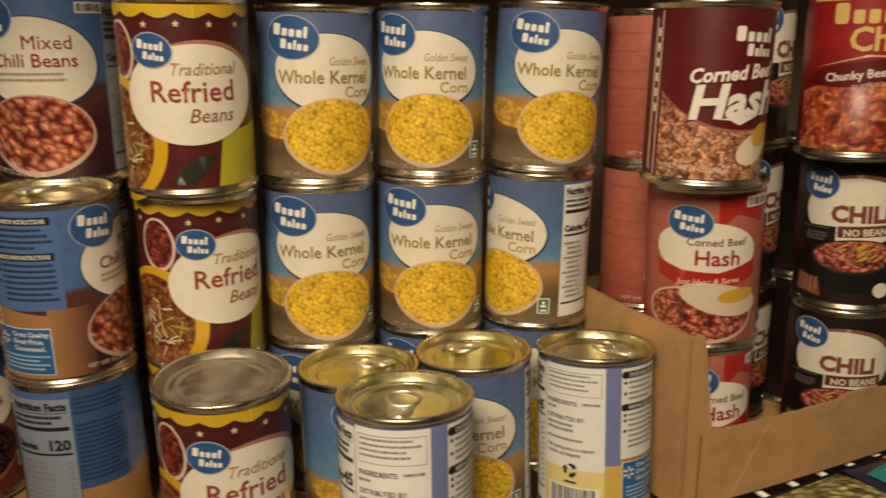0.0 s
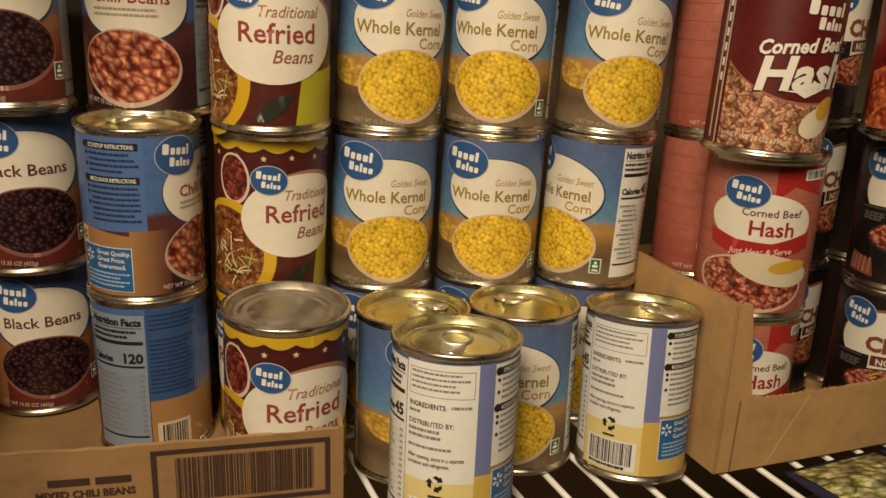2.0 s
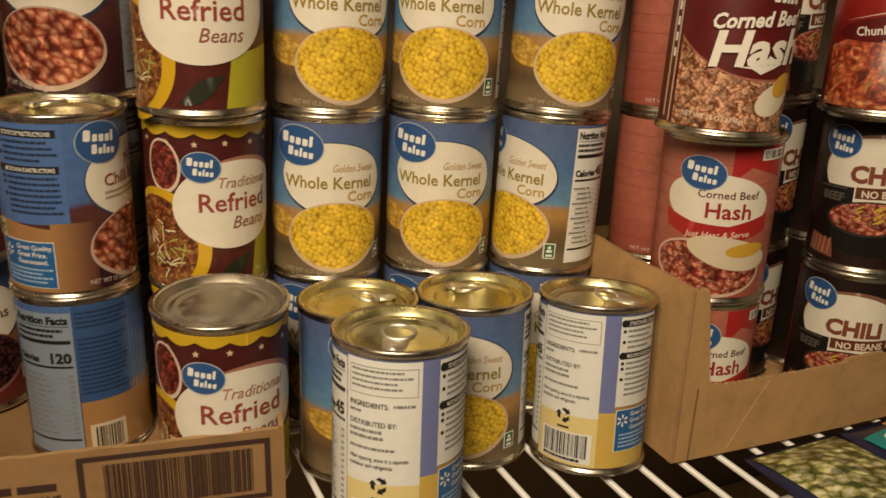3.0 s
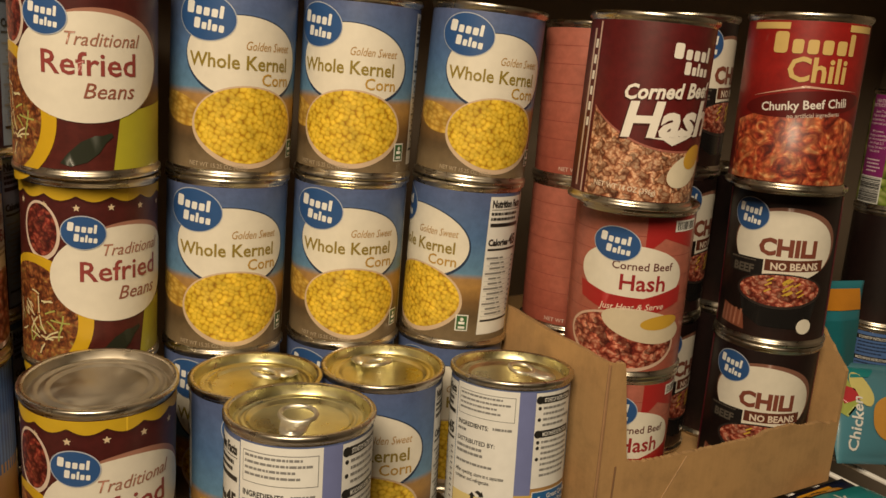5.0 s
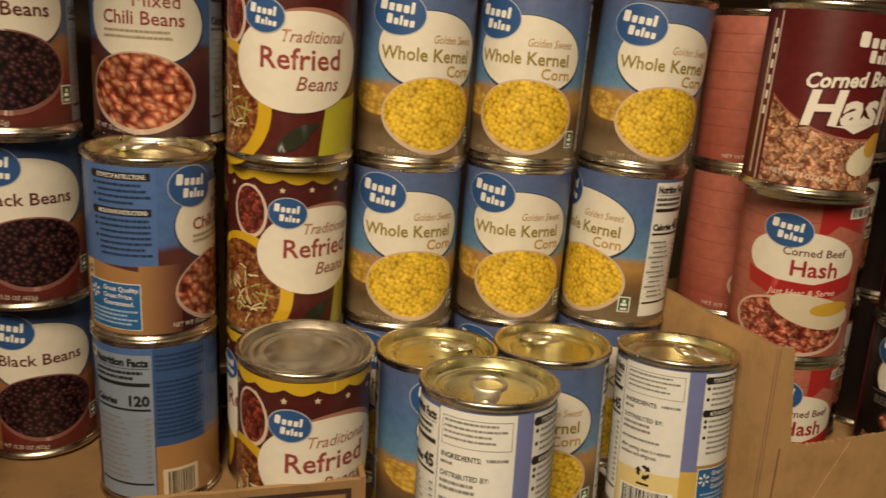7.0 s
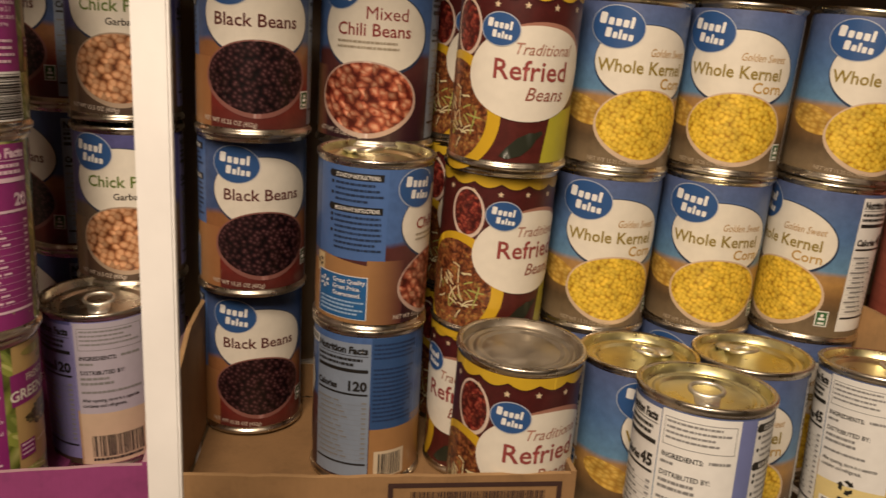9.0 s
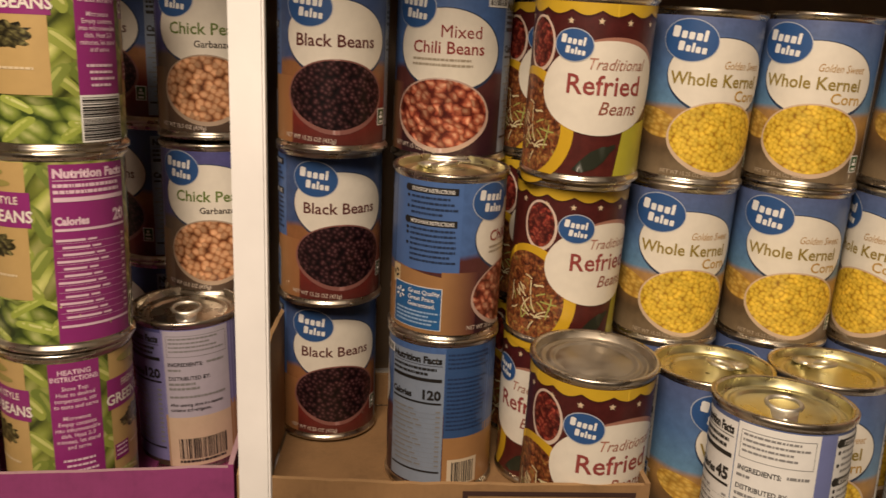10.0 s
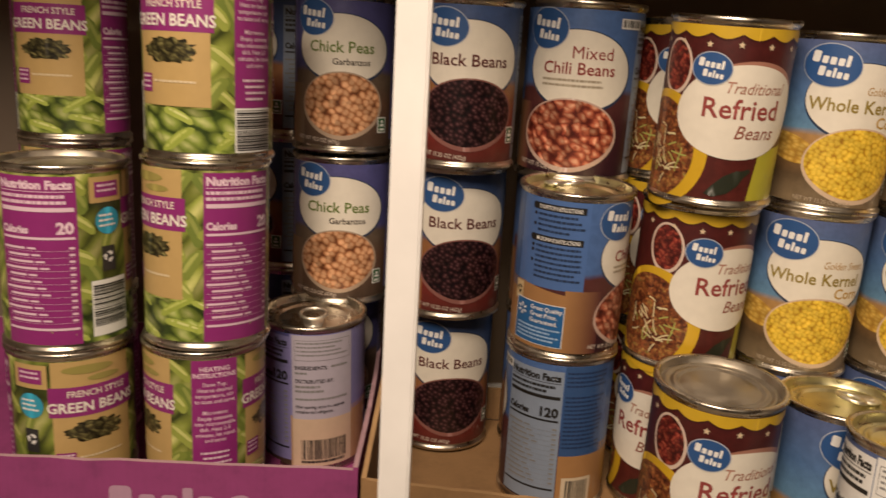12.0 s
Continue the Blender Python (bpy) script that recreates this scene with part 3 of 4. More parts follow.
def refried_can():
    paper = label_paper("refried_label", [(0.0, (0.10, 0.016, 0.012)), (0.5, (0.085, 0.012, 0.010)), (1.0, (0.075, 0.010, 0.010))], 0.3, 0.4)
    n = 13
    wave = [(-114 + 228 * k / 240, 97.0 - 3.0 * abs(math.sin(k * math.pi * n / 240))) for k in range(241)]
    strips = [[wave[k], wave[k + 1], (wave[k + 1][0], 101), (wave[k][0], 101)] for k in range(240)]
    edge = [[(u, v - 1.0) for u, v in (wave[k], wave[k + 1])] + [wave[k + 1], wave[k]] for k in range(240)]
    maroon = (0.27, 0.05, 0.045)
    p = [("yellow_border", flat(*strips), ink((0.55, 0.36, 0.02)), 2), ("border_line", flat(*edge), ink((0.05, 0.01, 0.008)), 2),
         *[("star", flat(star(-114 + 228 / 13 * k, 91.0 - (k % 3) * 0.3, 2.1)), ink((0.62, 0.50, 0.34)), 2) for k in range(13)],
         ("salsa_bowl_rim", flat(ell(-47, 76, 12, 16.5, 6)), ink((0.62, 0.50, 0.42)), 2), ("salsa", flat(ell(-47, 76.5, 10.3, 14.6, 6)), SALSA, 3),
         ("yellow_bowl", flat(ell(-52, 26, 34, 36, 0, 60)), ink((0.58, 0.36, 0.015)), 3), ("bowl_food", flat(ell(-54, 26, 28, 31, 0, 56)), TACO_FOOD, 4),
         *[("shred", flat(strip), SHREDS if k % 3 else LETTUCE, 4.3 + 0.02 * k) for k, strip in enumerate(shreds(-50, 22, 17, 19, 30))],
         ("name_line", flat(ell(1.5, 54.2, 37.6, 28.4, 4, 56)), ink((0.36, 0.17, 0.12)), 1), ("name_panel", flat(ell(-2, 53, 39, 27.5, 4, 56)), CREAM, 5),
         ("green_field", flat([(9, 0.8), (47, 0.8), (47, 35), (13, 31)]), ink((0.43, 0.40, 0.03)), 2),
         ("chili_pepper", flat([(-17, 4), (-12, 2.5), (-4, 5), (2, 10), (5, 15), (9, 18.5), (8, 20.5), (3.5, 19), (0, 19), (-7, 15.5), (-13, 9.5)]), ink((0.018, 0.022, 0.012), 0.5), 3)]
    p += [("product_name", words("Traditional", 4, 64.0, 6.6, "CENTER", 0.02, 0.3, 0.9), ink((0.34, 0.15, 0.10)), 7),
          ("product_name", words("Refried", -2, 49.5, 11.4, "CENTER", 0.20, 0, 1.0), ink(maroon), 7), ("product_name", words("Beans", 7, 38.0, 7.8, "CENTER", 0.04, 0.28, 0.98), ink((0.27, 0.09, 0.06)), 7)]
    p += [(a, b, c, d + 4) for a, b, c, d in logo(-23, 77, 11.2, 9.0)]
    p += nutrition(66, 98, CREAM, BLACK, "130", 5, 84)
    return make_can(paper, p, DULL, None)


def bean_can(kind):
    """Black bean, chili bean and chick pea cans share one layout."""
    top = {"black": (0.055, 0.10, 0.25), "chili": (0.075, 0.155, 0.385), "pea": (0.085, 0.085, 0.25)}[kind]
    low = {"black": [(0.0, (0.10, 0.02, 0.015)), (0.25, (0.22, 0.025, 0.018)), (0.42, (0.30, 0.13, 0.05))], "chili": [(0.0, (0.035, 0.010, 0.016)), (0.3, (0.055, 0.014, 0.020)), (0.42, (0.10, 0.03, 0.028))], "pea": [(0.0, (0.07, 0.045, 0.03)), (0.3, (0.15, 0.08, 0.05)), (0.42, (0.14, 0.10, 0.07))]}[kind]
    paper = label_paper(kind + "_bean_label", low + [(0.49, low[-1][1]), (0.53, top), (1.0, top)], 0.3)
    red = (0.26, 0.03, 0.025)
    if kind == "black":
        title = [("Black Beans", 2, 63.0, 7.6, "CENTER", (0.11, 0.025, 0.02), 0.14, 0, 1.04)]
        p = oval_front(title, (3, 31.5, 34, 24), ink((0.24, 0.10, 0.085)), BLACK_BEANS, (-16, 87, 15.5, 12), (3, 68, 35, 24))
    elif kind == "chili":
        title = [("Mixed", 24, 72, 7.4, "RIGHT", red, 0.0, 0, 1.0), ("Chili Beans", 26, 62.5, 7.2, "RIGHT", red, 0.10, 0, 1.0)]
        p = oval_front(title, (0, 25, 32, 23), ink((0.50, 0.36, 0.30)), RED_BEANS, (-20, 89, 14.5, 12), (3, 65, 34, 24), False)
        p += [("small_wording", flat(*bars(-20, 24, 59.5, 3.2, 2, 14, 0.45)), ink((0.35, 0.30, 0.22)), 4), ("barcode_field", flat(rect(27, 91, 44, 97)), WHITE, 4), ("barcode", flat(*barcode(28, 43, 92, 96.2, 8)), BLACK, 5)]
    else:
        title = [("Chick Peas", 1, 66, 7.6, "CENTER", (0.13, 0.19, 0.03), 0.16, 0, 1.0), ("Garbanzos", 22, 57.5, 4.4, "RIGHT", (0.06, 0.045, 0.03), 0.1, 0, 1.0)]
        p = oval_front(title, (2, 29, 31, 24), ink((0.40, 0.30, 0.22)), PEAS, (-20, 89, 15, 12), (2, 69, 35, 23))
    p += [("weight_wording", words({"black": "NET WT 15.25 OZ (432g)", "chili": "NET WT 15 OZ (425g)", "pea": "NET WT 15.5 OZ (439g)"}[kind], -34, 4.5, 2.8, "LEFT", 0.05, 0, 0.85, -4), ink((0.55, 0.47, 0.40)), 4)]
    side = {"pea": (0.17, 0.16, 0.36)}.get(kind, (0.075, 0.155, 0.385))
    p += [("side_field", flat(rect(-114, 43, -41, 101)), ink(side), 1), ("side_wood", label_wood(-114, -52), ink((0.36, 0.19, 0.075)), 1)]
    for k in range(16):
        f = (k + 0.5) / 16
        p.append(("side_wood", flat(rect(-52 + 1.5 * k, 0.8, -50.5 + 1.5 * k, 43.5)), ink(tuple(round(a + (d - a) * f, 3) for a, d in zip((0.36, 0.19, 0.075), low[-1][1]))), 1))
    p += instructions(-80, -42, None, ink((0.02, 0.035, 0.08)))
    p += [("recycling_field", flat(rect(-91, 30, -83, 43)), ink((0.60, 0.46, 0.26)), 3), ("recycling_mark", flat(*recycling(-87, 37, 2.8)), BLACK, 4)]
    p += promise(-88, 3.5, 37, 29)
    if kind == "pea":
        p += nutrition(45, 79, ink((0.21, 0.20, 0.42)), BLACK, "120")
        p += [("lavender_field", flat(rect(79, 40, 150, 101)), ink((0.24, 0.23, 0.46)), 1), ("cream_field", flat(rect(79, 0.8, 140, 40)), ink((0.42, 0.27, 0.17)), 1)]
        p += [("peach_field", flat(rect(80.5, 1, 124, 38)), ink((0.56, 0.42, 0.30)), 2.4)]
        p += [(a, b, ink((0.43, 0.40, 0.48)) if a in ("ingredients_panel", "notice") else c, d) for a, b, c, d in back_panel(80.5, 124, CREAM, BLACK, 33) if a not in ("recycling_mark", "recycling_line", "barcode_field")]
    else:
        pale = ink((0.235, 0.29, 0.385))
        p += nutrition(43, 84, pale, BLACK, "120", 2, 97)
        p += [("text_field", flat(rect(84.5, 37, 140, 101)), ink((0.035, 0.085, 0.22)), 1), ("fine_print", flat(*bars(86, 118, 97, 3.0, 4, 41), *bars(86, 116, 80, 3.0, 13, 42)), ink((0.02, 0.04, 0.11)), 3),
              ("wood_field", flat(rect(84.5, 0.8, 135, 37)), ink((0.36, 0.19, 0.075)), 1), ("barcode_field", flat(rect(88, 2, 110, 21)), ink((0.60, 0.50, 0.36)), 3), ("barcode", flat(*barcode(91, 108, 3, 19, 44)), BLACK, 4)]
    return make_can(paper, p, GOLD if kind == "chili" else STEEL, 150)


def label_wood(u0, u1):
    return flat([(u0, 0.8), (u1, 0.8), (u1, 40), ((u0 + u1) / 2, 44), (u0, 43.5)])


def pink_hash_can():
    paper = label_paper("pink_label", [(0.0, (0.36, 0.09, 0.06)), (0.5, (0.45, 0.135, 0.095)), (1.0, (0.46, 0.15, 0.11))], 0.3, 0.25, 0.14)
    red = ink((0.36, 0.02, 0.02))
    p = [("red_corner", flat([(8, 101), (8, 78), (20, 88), (44, 80), (44, 101)]), red, 1),
         ("name_panel", flat(ell(2, 64, 33, 19, -3, 52), ell(-8, 78, 14, 9)), CREAM, 2),
         ("banner_body", flat([(-31, 56), (-12, 50.5), (10, 49.5), (36, 57), (36, 46), (12, 38), (-10, 38.5), (-29, 45)]), red, 3),
         ("banner_wording", words("Just Heat & Serve", 4, 41.6, 4.0, "CENTER", 0.05, 0.3, 0.95, 3), ink((0.75, 0.60, 0.50)), 5),
         ("product_name", words("Corned Beef", 8, 67.5, 5.0, "CENTER", 0.08, 0, 1.0), ink((0.12, 0.03, 0.025)), 4), ("product_name", words("Hash", 9, 54.5, 10.0, "CENTER", 0.25, 0, 1.0), ink((0.30, 0.02, 0.025)), 4),
         ("bowl", flat(ell(0, 20, 36, 19.5, -4, 52)), ink((0.60, 0.42, 0.33)), 2), ("bowl_food", flat(ell(0, 20.5, 34, 17.5, -4, 52)), HASH_BOWL, 3),
         ("egg_white", flat(ell(13, 31, 27, 10.5, -12)), ink((0.62, 0.54, 0.40)), 4), ("yolk", flat(ell(23, 33.5, 13, 4.6, 6)), ink((0.55, 0.33, 0.04)), 5),
         ("barcode_field", flat(rect(26, 92, 45, 99)), WHITE, 3), ("barcode", flat(*barcode(27.5, 44, 93, 98, 5)), BLACK, 4),
         ("weight_wording", words("NET WT 14 OZ", -52, 3, 2.8, "LEFT", 0.05), ink((0.60, 0.42, 0.36)), 3)]
    p += [("plank_line", flat(rect(-114, v, 114, v + 0.45)), ink((0.26, 0.06, 0.045)), 0.5) for v in (11, 24.5, 37, 50.5, 63, 76.5, 89)]
    p += logo(-9, 83, 14, 10.5)
    p += nutrition(60, 92, WHITE, BLACK, "390")
    return make_can(paper, p, STEEL, 200)


def dark_hash_can():
    paper = label_paper("dark_red_label", [(0.0, (0.10, 0.010, 0.009)), (0.5, (0.12, 0.008, 0.009)), (1.0, (0.10, 0.007, 0.009))], 0.3, 0.35)
    white = ink((0.76, 0.72, 0.66))
    curve = [(-42 + 84 * k / 30, 30 + 13 * abs((k - 19) / 15.0) ** 2.2) for k in range(31)]
    photo = [[(-42, 1), (42, 1)] + curve[::-1]]
    line = [[curve[k], curve[k + 1], (curve[k + 1][0], curve[k + 1][1] + 1.2), (curve[k][0], curve[k][1] + 1.2)] for k in range(30)]
    p = [("photo", flat(*photo), HASH_FOOD, 1), ("photo_edge", flat(*line), ink((0.35, 0.12, 0.09)), 2), ("egg_white", flat(ell(22, 20, 15, 9, 25)), ink((0.72, 0.65, 0.50)), 2), ("yolk", flat(ell(27, 28, 9, 6.5, 30)), ink((0.60, 0.34, 0.04)), 3),
         ("brand_shape", flat(*blocks(14, 86.5, 28, 8.5, 5, -2, (0, 4)), *blocks(18, 77.5, 20, 7, 5, -2, (0, 2))), white, 3),
         ("product_name", words("Corned Beef", 4, 60.5, 8.2, "CENTER", 0.36, 0.25, 0.92, 5), white, 4), ("product_name", words("Hash", 7, 39.5, 19.0, "CENTER", 0.95, 0.22, 1.10, 4), white, 4),
         ("name_shadow", words("Hash", 6.0, 38.4, 19.0, "CENTER", 0.95, 0.22, 1.10, 4), ink((0.05, 0.006, 0.005)), 3.4), ("name_shadow", words("Corned Beef", 3.4, 59.8, 8.2, "CENTER", 0.36, 0.25, 0.92, 5), ink((0.05, 0.006, 0.005)), 3.4),
         ("swoosh", flat([(-6, 37.5), (24, 41), (8, 34), (2, 37)]), white, 4),
         ("side_line", flat(rect(-46, 1, -44.6, 100), rect(-52, 4, -50, 96)), ink((0.55, 0.40, 0.34)), 2), ("side_wording", flat(*[rect(-49, 40 + 9 * k, -46.6, 45 + 9 * k) for k in range(6)]), white, 3),
         ("weight_wording", words("NET WT 14 OZ (396g)", -35, 7, 3.0, "LEFT", 0.06, 0, 0.9, -3), ink((0.70, 0.58, 0.46)), 4)]
    p += nutrition(56, 90, WHITE, BLACK, "420")
    return make_can(paper, p, STEEL, 170)


def red_chili_can():
    paper = label_paper("red_chili_label", [(0.0, (0.11, 0.010, 0.008)), (0.35, (0.18, 0.010, 0.009)), (0.7, (0.34, 0.014, 0.012)), (1.0, (0.30, 0.011, 0.010))], 0.3, 0.3)
    gold = ink((0.62, 0.44, 0.16))
    curve = [(-45 + 90 * k / 30, 38 + 10 * math.sin(k * math.pi / 30)) for k in range(31)]
    p = [("photo", flat([(-45, 1), (45, 1)] + curve[::-1]), CHILI_FOOD, 1),
         ("swoosh", flat(ell(2, 51, 40, 8, 6), ), ink((0.10, 0.006, 0.006)), 2), ("swoosh_line", flat([(-34, 54), (0, 61), (38, 60), (0, 62.4)]), ink((0.60, 0.36, 0.28)), 3),
         ("brand_shape", flat(*blocks(2, 88, 52, 13, 6, 0, (0, 5))), gold, 3), ("product_name", words("Chili", 6, 65, 14.5, "CENTER", 0.5, 0, 0.95), gold, 4),
         ("product_wording", words("Chunky Beef Chili", 2, 48, 5.4, "CENTER", 0.14, 0, 0.95, 6), ink((0.74, 0.70, 0.66)), 4), ("small_wording", words("no artificial ingredients", 8, 43.4, 2.6, "CENTER", 0.04, 0, 0.95, 6), ink((0.60, 0.48, 0.42)), 4),
         ("top_band", flat(rect(-40, 96, -14, 100), rect(22, 96, 44, 100)), gold, 2)]
    p += nutrition(54, 88, WHITE, BLACK, "330")
    return make_can(paper, p, STEEL, 160)


def chili_can():
    paper = label_paper("dark_chili_label", [(0.0, (0.026, 0.010, 0.008)), (0.2, (0.012, 0.006, 0.005)), (1.0, (0.015, 0.006, 0.006))], 0.3, 0.4)
    brown = ink((0.12, 0.032, 0.018))
    p = [("name_edge", flat(ell(3, 68, 37, 25, 0, 52)), ink((0.22, 0.10, 0.07)), 1), ("name_panel", flat(ell(2, 66.5, 35, 24, -2, 52)), CREAM, 2),
         ("product_name", words("CHILI", 5, 60, 11.0, "CENTER", 0.75, 0, 1.0), ink((0.20, 0.055, 0.035)), 4), ("flavour_panel", flat([(-9, 48.5), (30, 50.5), (30, 58.2), (-9, 56.5)]), brown, 3), ("flavour_wording", words("NO BEANS", 10.5, 50.6, 4.8, "CENTER", 0.2, 0, 0.95, 3), ink((0.72, 0.62, 0.52)), 5),
         ("beef_panel", flat(rect(-38, 44, -10, 56)), ink((0.012, 0.010, 0.010)), 3), ("beef_wording", words("BEEF", -24, 45.5, 5.6, "CENTER", 0.3), ink((0.10, 0.085, 0.07)), 4), ("beef_line", flat(*bars(-35, -13, 55, 2.4, 1, 3)), ink((0.10, 0.085, 0.07)), 4),
         ("pot", flat([(-25, 35), (31, 35), (27, 16), (16, 9), (-8, 9), (-21, 16)]), ink((0.012, 0.011, 0.011), 0.25), 2), ("pot_rim", flat(ell(3, 35, 29.5, 12.5, 2)), ink((0.03, 0.022, 0.02)), 3), ("pot_food", flat(ell(3, 35.4, 27.5, 11, 2)), HASH_BOWL, 4),
         ("cheese", flat(*[[(4 + 13 * math.sin(k * 2.1) * (0.4 + 0.6 * math.sin(k)), 37 + 5 * math.cos(k * 3.3)), (5 + 13 * math.sin(k * 2.1) * (0.4 + 0.6 * math.sin(k)), 36.4 + 5 * math.cos(k * 3.3)), (9 + 13 * math.sin(k * 2.1) * (0.4 + 0.6 * math.sin(k)), 39 + 5 * math.cos(k * 3.3)), (8 + 13 * math.sin(k * 2.1) * (0.4 + 0.6 * math.sin(k)), 39.8 + 5 * math.cos(k * 3.3))] for k in range(18)]), ink((0.58, 0.38, 0.05)), 5),
         ("seal", flat(ell(22, 11, 5.4, 5.4)), CREAM, 4), ("bacon", flat([(-40, 6), (-18, 4), (-20, 16), (-38, 20)]), ink((0.22, 0.07, 0.04)), 1), ("bacon_streaks", flat(*[[(-39 + k * 4, 6), (-37.4 + k * 4, 6), (-36.4 + k * 4, 18), (-38 + k * 4, 18)] for k in range(5)]), ink((0.34, 0.14, 0.09)), 2),
         ("side_stripe", flat(rect(45, 1, 50, 100.5)), ink((0.22, 0.022, 0.04)), 2), ("side_stripe", flat(rect(-57, 1, -49, 100.5)), ink((0.28, 0.025, 0.055)), 2)]
    p += logo(-23, 86, 13, 11)
    p += nutrition(58, 90, WHITE, BLACK, "270")
    return make_can(paper, p, STEEL, 120)


def pod(u, v, length, width, turn):
    """Outline of one bean pod: a bowed bar with blunt ends."""
    c, s = math.cos(radians(turn)), math.sin(radians(turn))
    side = [(-0.5, 0.25), (-0.44, 0.75), (-0.2, 1.0), (0.15, 0.95), (0.42, 0.7), (0.5, 0.2)]
    pts = [(a * length, h * width / 2 - a * a * width) for a, h in side] + [(a * length, -h * width / 2 - a * a * width) for a, h in side[::-1]]
    return [(u + c * x - s * y, min(100.6, max(1.0, v + s * x + c * y))) for x, y in pts]


def pods(seed, turn, width, v0, v1, gap=1.0):
    """Rows of pods, and a narrow gleam along each."""
    rnd = random.Random(seed)
    body, gleam = [], []
    for i in range(-12, 13):
        for j in range(-14, 15):
            a, q = i * 27 * gap + (j % 2) * 12, j * width * 2.1 * gap
            c, s = math.cos(radians(turn)), math.sin(radians(turn))
            u, v = c * a - s * q, 50 + s * a + c * q
            if abs(u) < 100 and v0 < v < v1 and rnd.random() < 0.8:
                w, t, l = width * rnd.uniform(0.75, 1.1), turn + rnd.uniform(-9, 9), rnd.uniform(17, 25)
                body.append(pod(u, v, l, w, t))
                gleam.append(pod(u - s * w * 0.12, v + c * w * 0.12, l * 0.7, w * 0.3, t))
    return flat(*body), flat(*gleam)


def heap(u, v, rx, ry, seed):
    """Ragged outline of a small heap of cut beans."""
    rnd = random.Random(seed)
    return [(u + rx * math.cos(a) * q, v + ry * math.sin(a) * q) for a, q in ((k * math.tau / 40, rnd.uniform(0.78, 1.08)) for k in range(40))]


def green_bean_can():
    paper = GREENS
    tan, purple = ink((0.48, 0.33, 0.13)), ink((0.25, 0.025, 0.165))
    lilac = ink((0.70, 0.52, 0.62))
    p = []
    for seed, turn, width, dull, bright, layer in ((3, -58, 8.5, (0.15, 0.20, 0.035), (0.26, 0.30, 0.07), 0.3), (8, -35, 8.0, (0.28, 0.33, 0.06), (0.50, 0.52, 0.17), 0.8), (5, 62, 7.5, (0.20, 0.25, 0.045), (0.38, 0.42, 0.11), 1.2)):
        body, gleam = pods(seed, turn, width, 28, 98, 1.0 if layer < 1 else 1.7)
        p += [("bean_print", body, ink(dull), layer), ("bean_gleam", gleam, ink(bright), layer + 0.2)]
    p += [("leaf_border", flat(rect(-114, 0.8, 114.9, 25)), LEAVES, 1.6)]
    for seed, turn, width, dull, bright, layer in ((13, 35, 6.0, (0.30, 0.37, 0.06), (0.46, 0.52, 0.13), 1.65), (18, -20, 5.0, (0.36, 0.43, 0.08), (0.58, 0.62, 0.24), 1.75)):
        body, gleam = pods(seed, turn, width, 5, 25, 1.35)
        p += [("leaf_print", body, ink(dull), layer), ("leaf_gleam", gleam, ink(bright), layer + 0.05)]
    for u in (0.0, 136.0):
        p += [("front_panel", flat(rect(u - 24, 26, u + 24, 101)), tan, 2), ("name_band", flat(rect(u - 26, 66, u + 26, 85)), purple, 3),
              ("product_name", words("FRENCH STYLE", u + 2, 78.6, 4.0, "CENTER", 0.1, 0, 0.92), ink((0.70, 0.62, 0.55)), 5), ("product_name", words("GREEN BEANS", u, 69, 6.2, "CENTER", 0.22, 0, 0.96), ink((0.74, 0.70, 0.64)), 5),
              ("brand_shape", flat(ell(u - 3, 95.5, 15, 2.8, 0, 24)), ink((0.30, 0.26, 0.07)), 4), ("brand_shape", flat(ell(u + 6, 89.5, 10, 2.0, 0, 20)), ink((0.30, 0.26, 0.07)), 4),
              ("bean_dish", flat(heap(u, 56, 18, 7.5, 9)), food("dish_print", (0.02, 0.018, 0.008), (0.10, 0.085, 0.03), (0.26, 0.24, 0.09), 2.4, 2.6, 0.7, 25, 0.4, 0.8, 2.0), 4), ("offer_panel", flat(rect(u - 23, 33, u - 12, 43)), purple, 4), ("offer_print", flat(*bars(u - 22, u - 13, 42, 2.8, 3, 7)), lilac, 5), ("serving_print", flat(*bars(u - 10, u + 20, 40, 3, 1, 12)), ink((0.66, 0.55, 0.36)), 4)]
    p += nutrition(36, 81, purple, lilac, "20", 1, 100)
    p += [("offer_field", flat(rect(88, 84, 110, 99)), tan, 2), ("offer_panel", flat(rect(91, 87, 107, 96)), purple, 3), ("offer_print", flat(*bars(92.5, 106, 94.5, 3, 2, 61)), lilac, 4),
          ("tip_disc", flat(ell(99, 73, 8.0, 8.0)), ink((0.03, 0.30, 0.45)), 3), ("tip_print", flat(*bars(93, 105, 77, 3, 3, 53)), WHITE, 4),
          ("recycling_field", flat(rect(94, 43, 103, 58)), ink((0.03, 0.03, 0.03)), 3), ("recycling_mark", flat(*recycling(98.5, 51.5, 3.2)), WHITE, 4),
          ("barcode_field", flat(rect(87, 4, 111, 38)), WHITE, 3), ("barcode", flat(*barcode(88, 110, 10, 36, 57, False)), BLACK, 4)]
    p += [("heating_panel", flat(rect(173, 26, 200, 101)), purple, 2), ("heating_wording", words("HEATING", 186.5, 94, 2.9, "CENTER", 0.1), lilac, 4), ("heating_wording", words("INSTRUCTIONS:", 186.5, 90, 2.9, "CENTER", 0.1, 0, 0.86), lilac, 4)]
    p += [("heating_wording", words(t, 186.5, 84.5 - 3.6 * k, 2.5, "CENTER", 0.03, 0, 0.9), lilac, 4) for k, t in enumerate(("Stove Top:", "Heat to desired", "temperature, stir", "to taste and serve", "", "Microwave:", "Empty contents", "into microwavable", "dish. Heat 2-3", "minutes, let stand", "and serve")) if t]
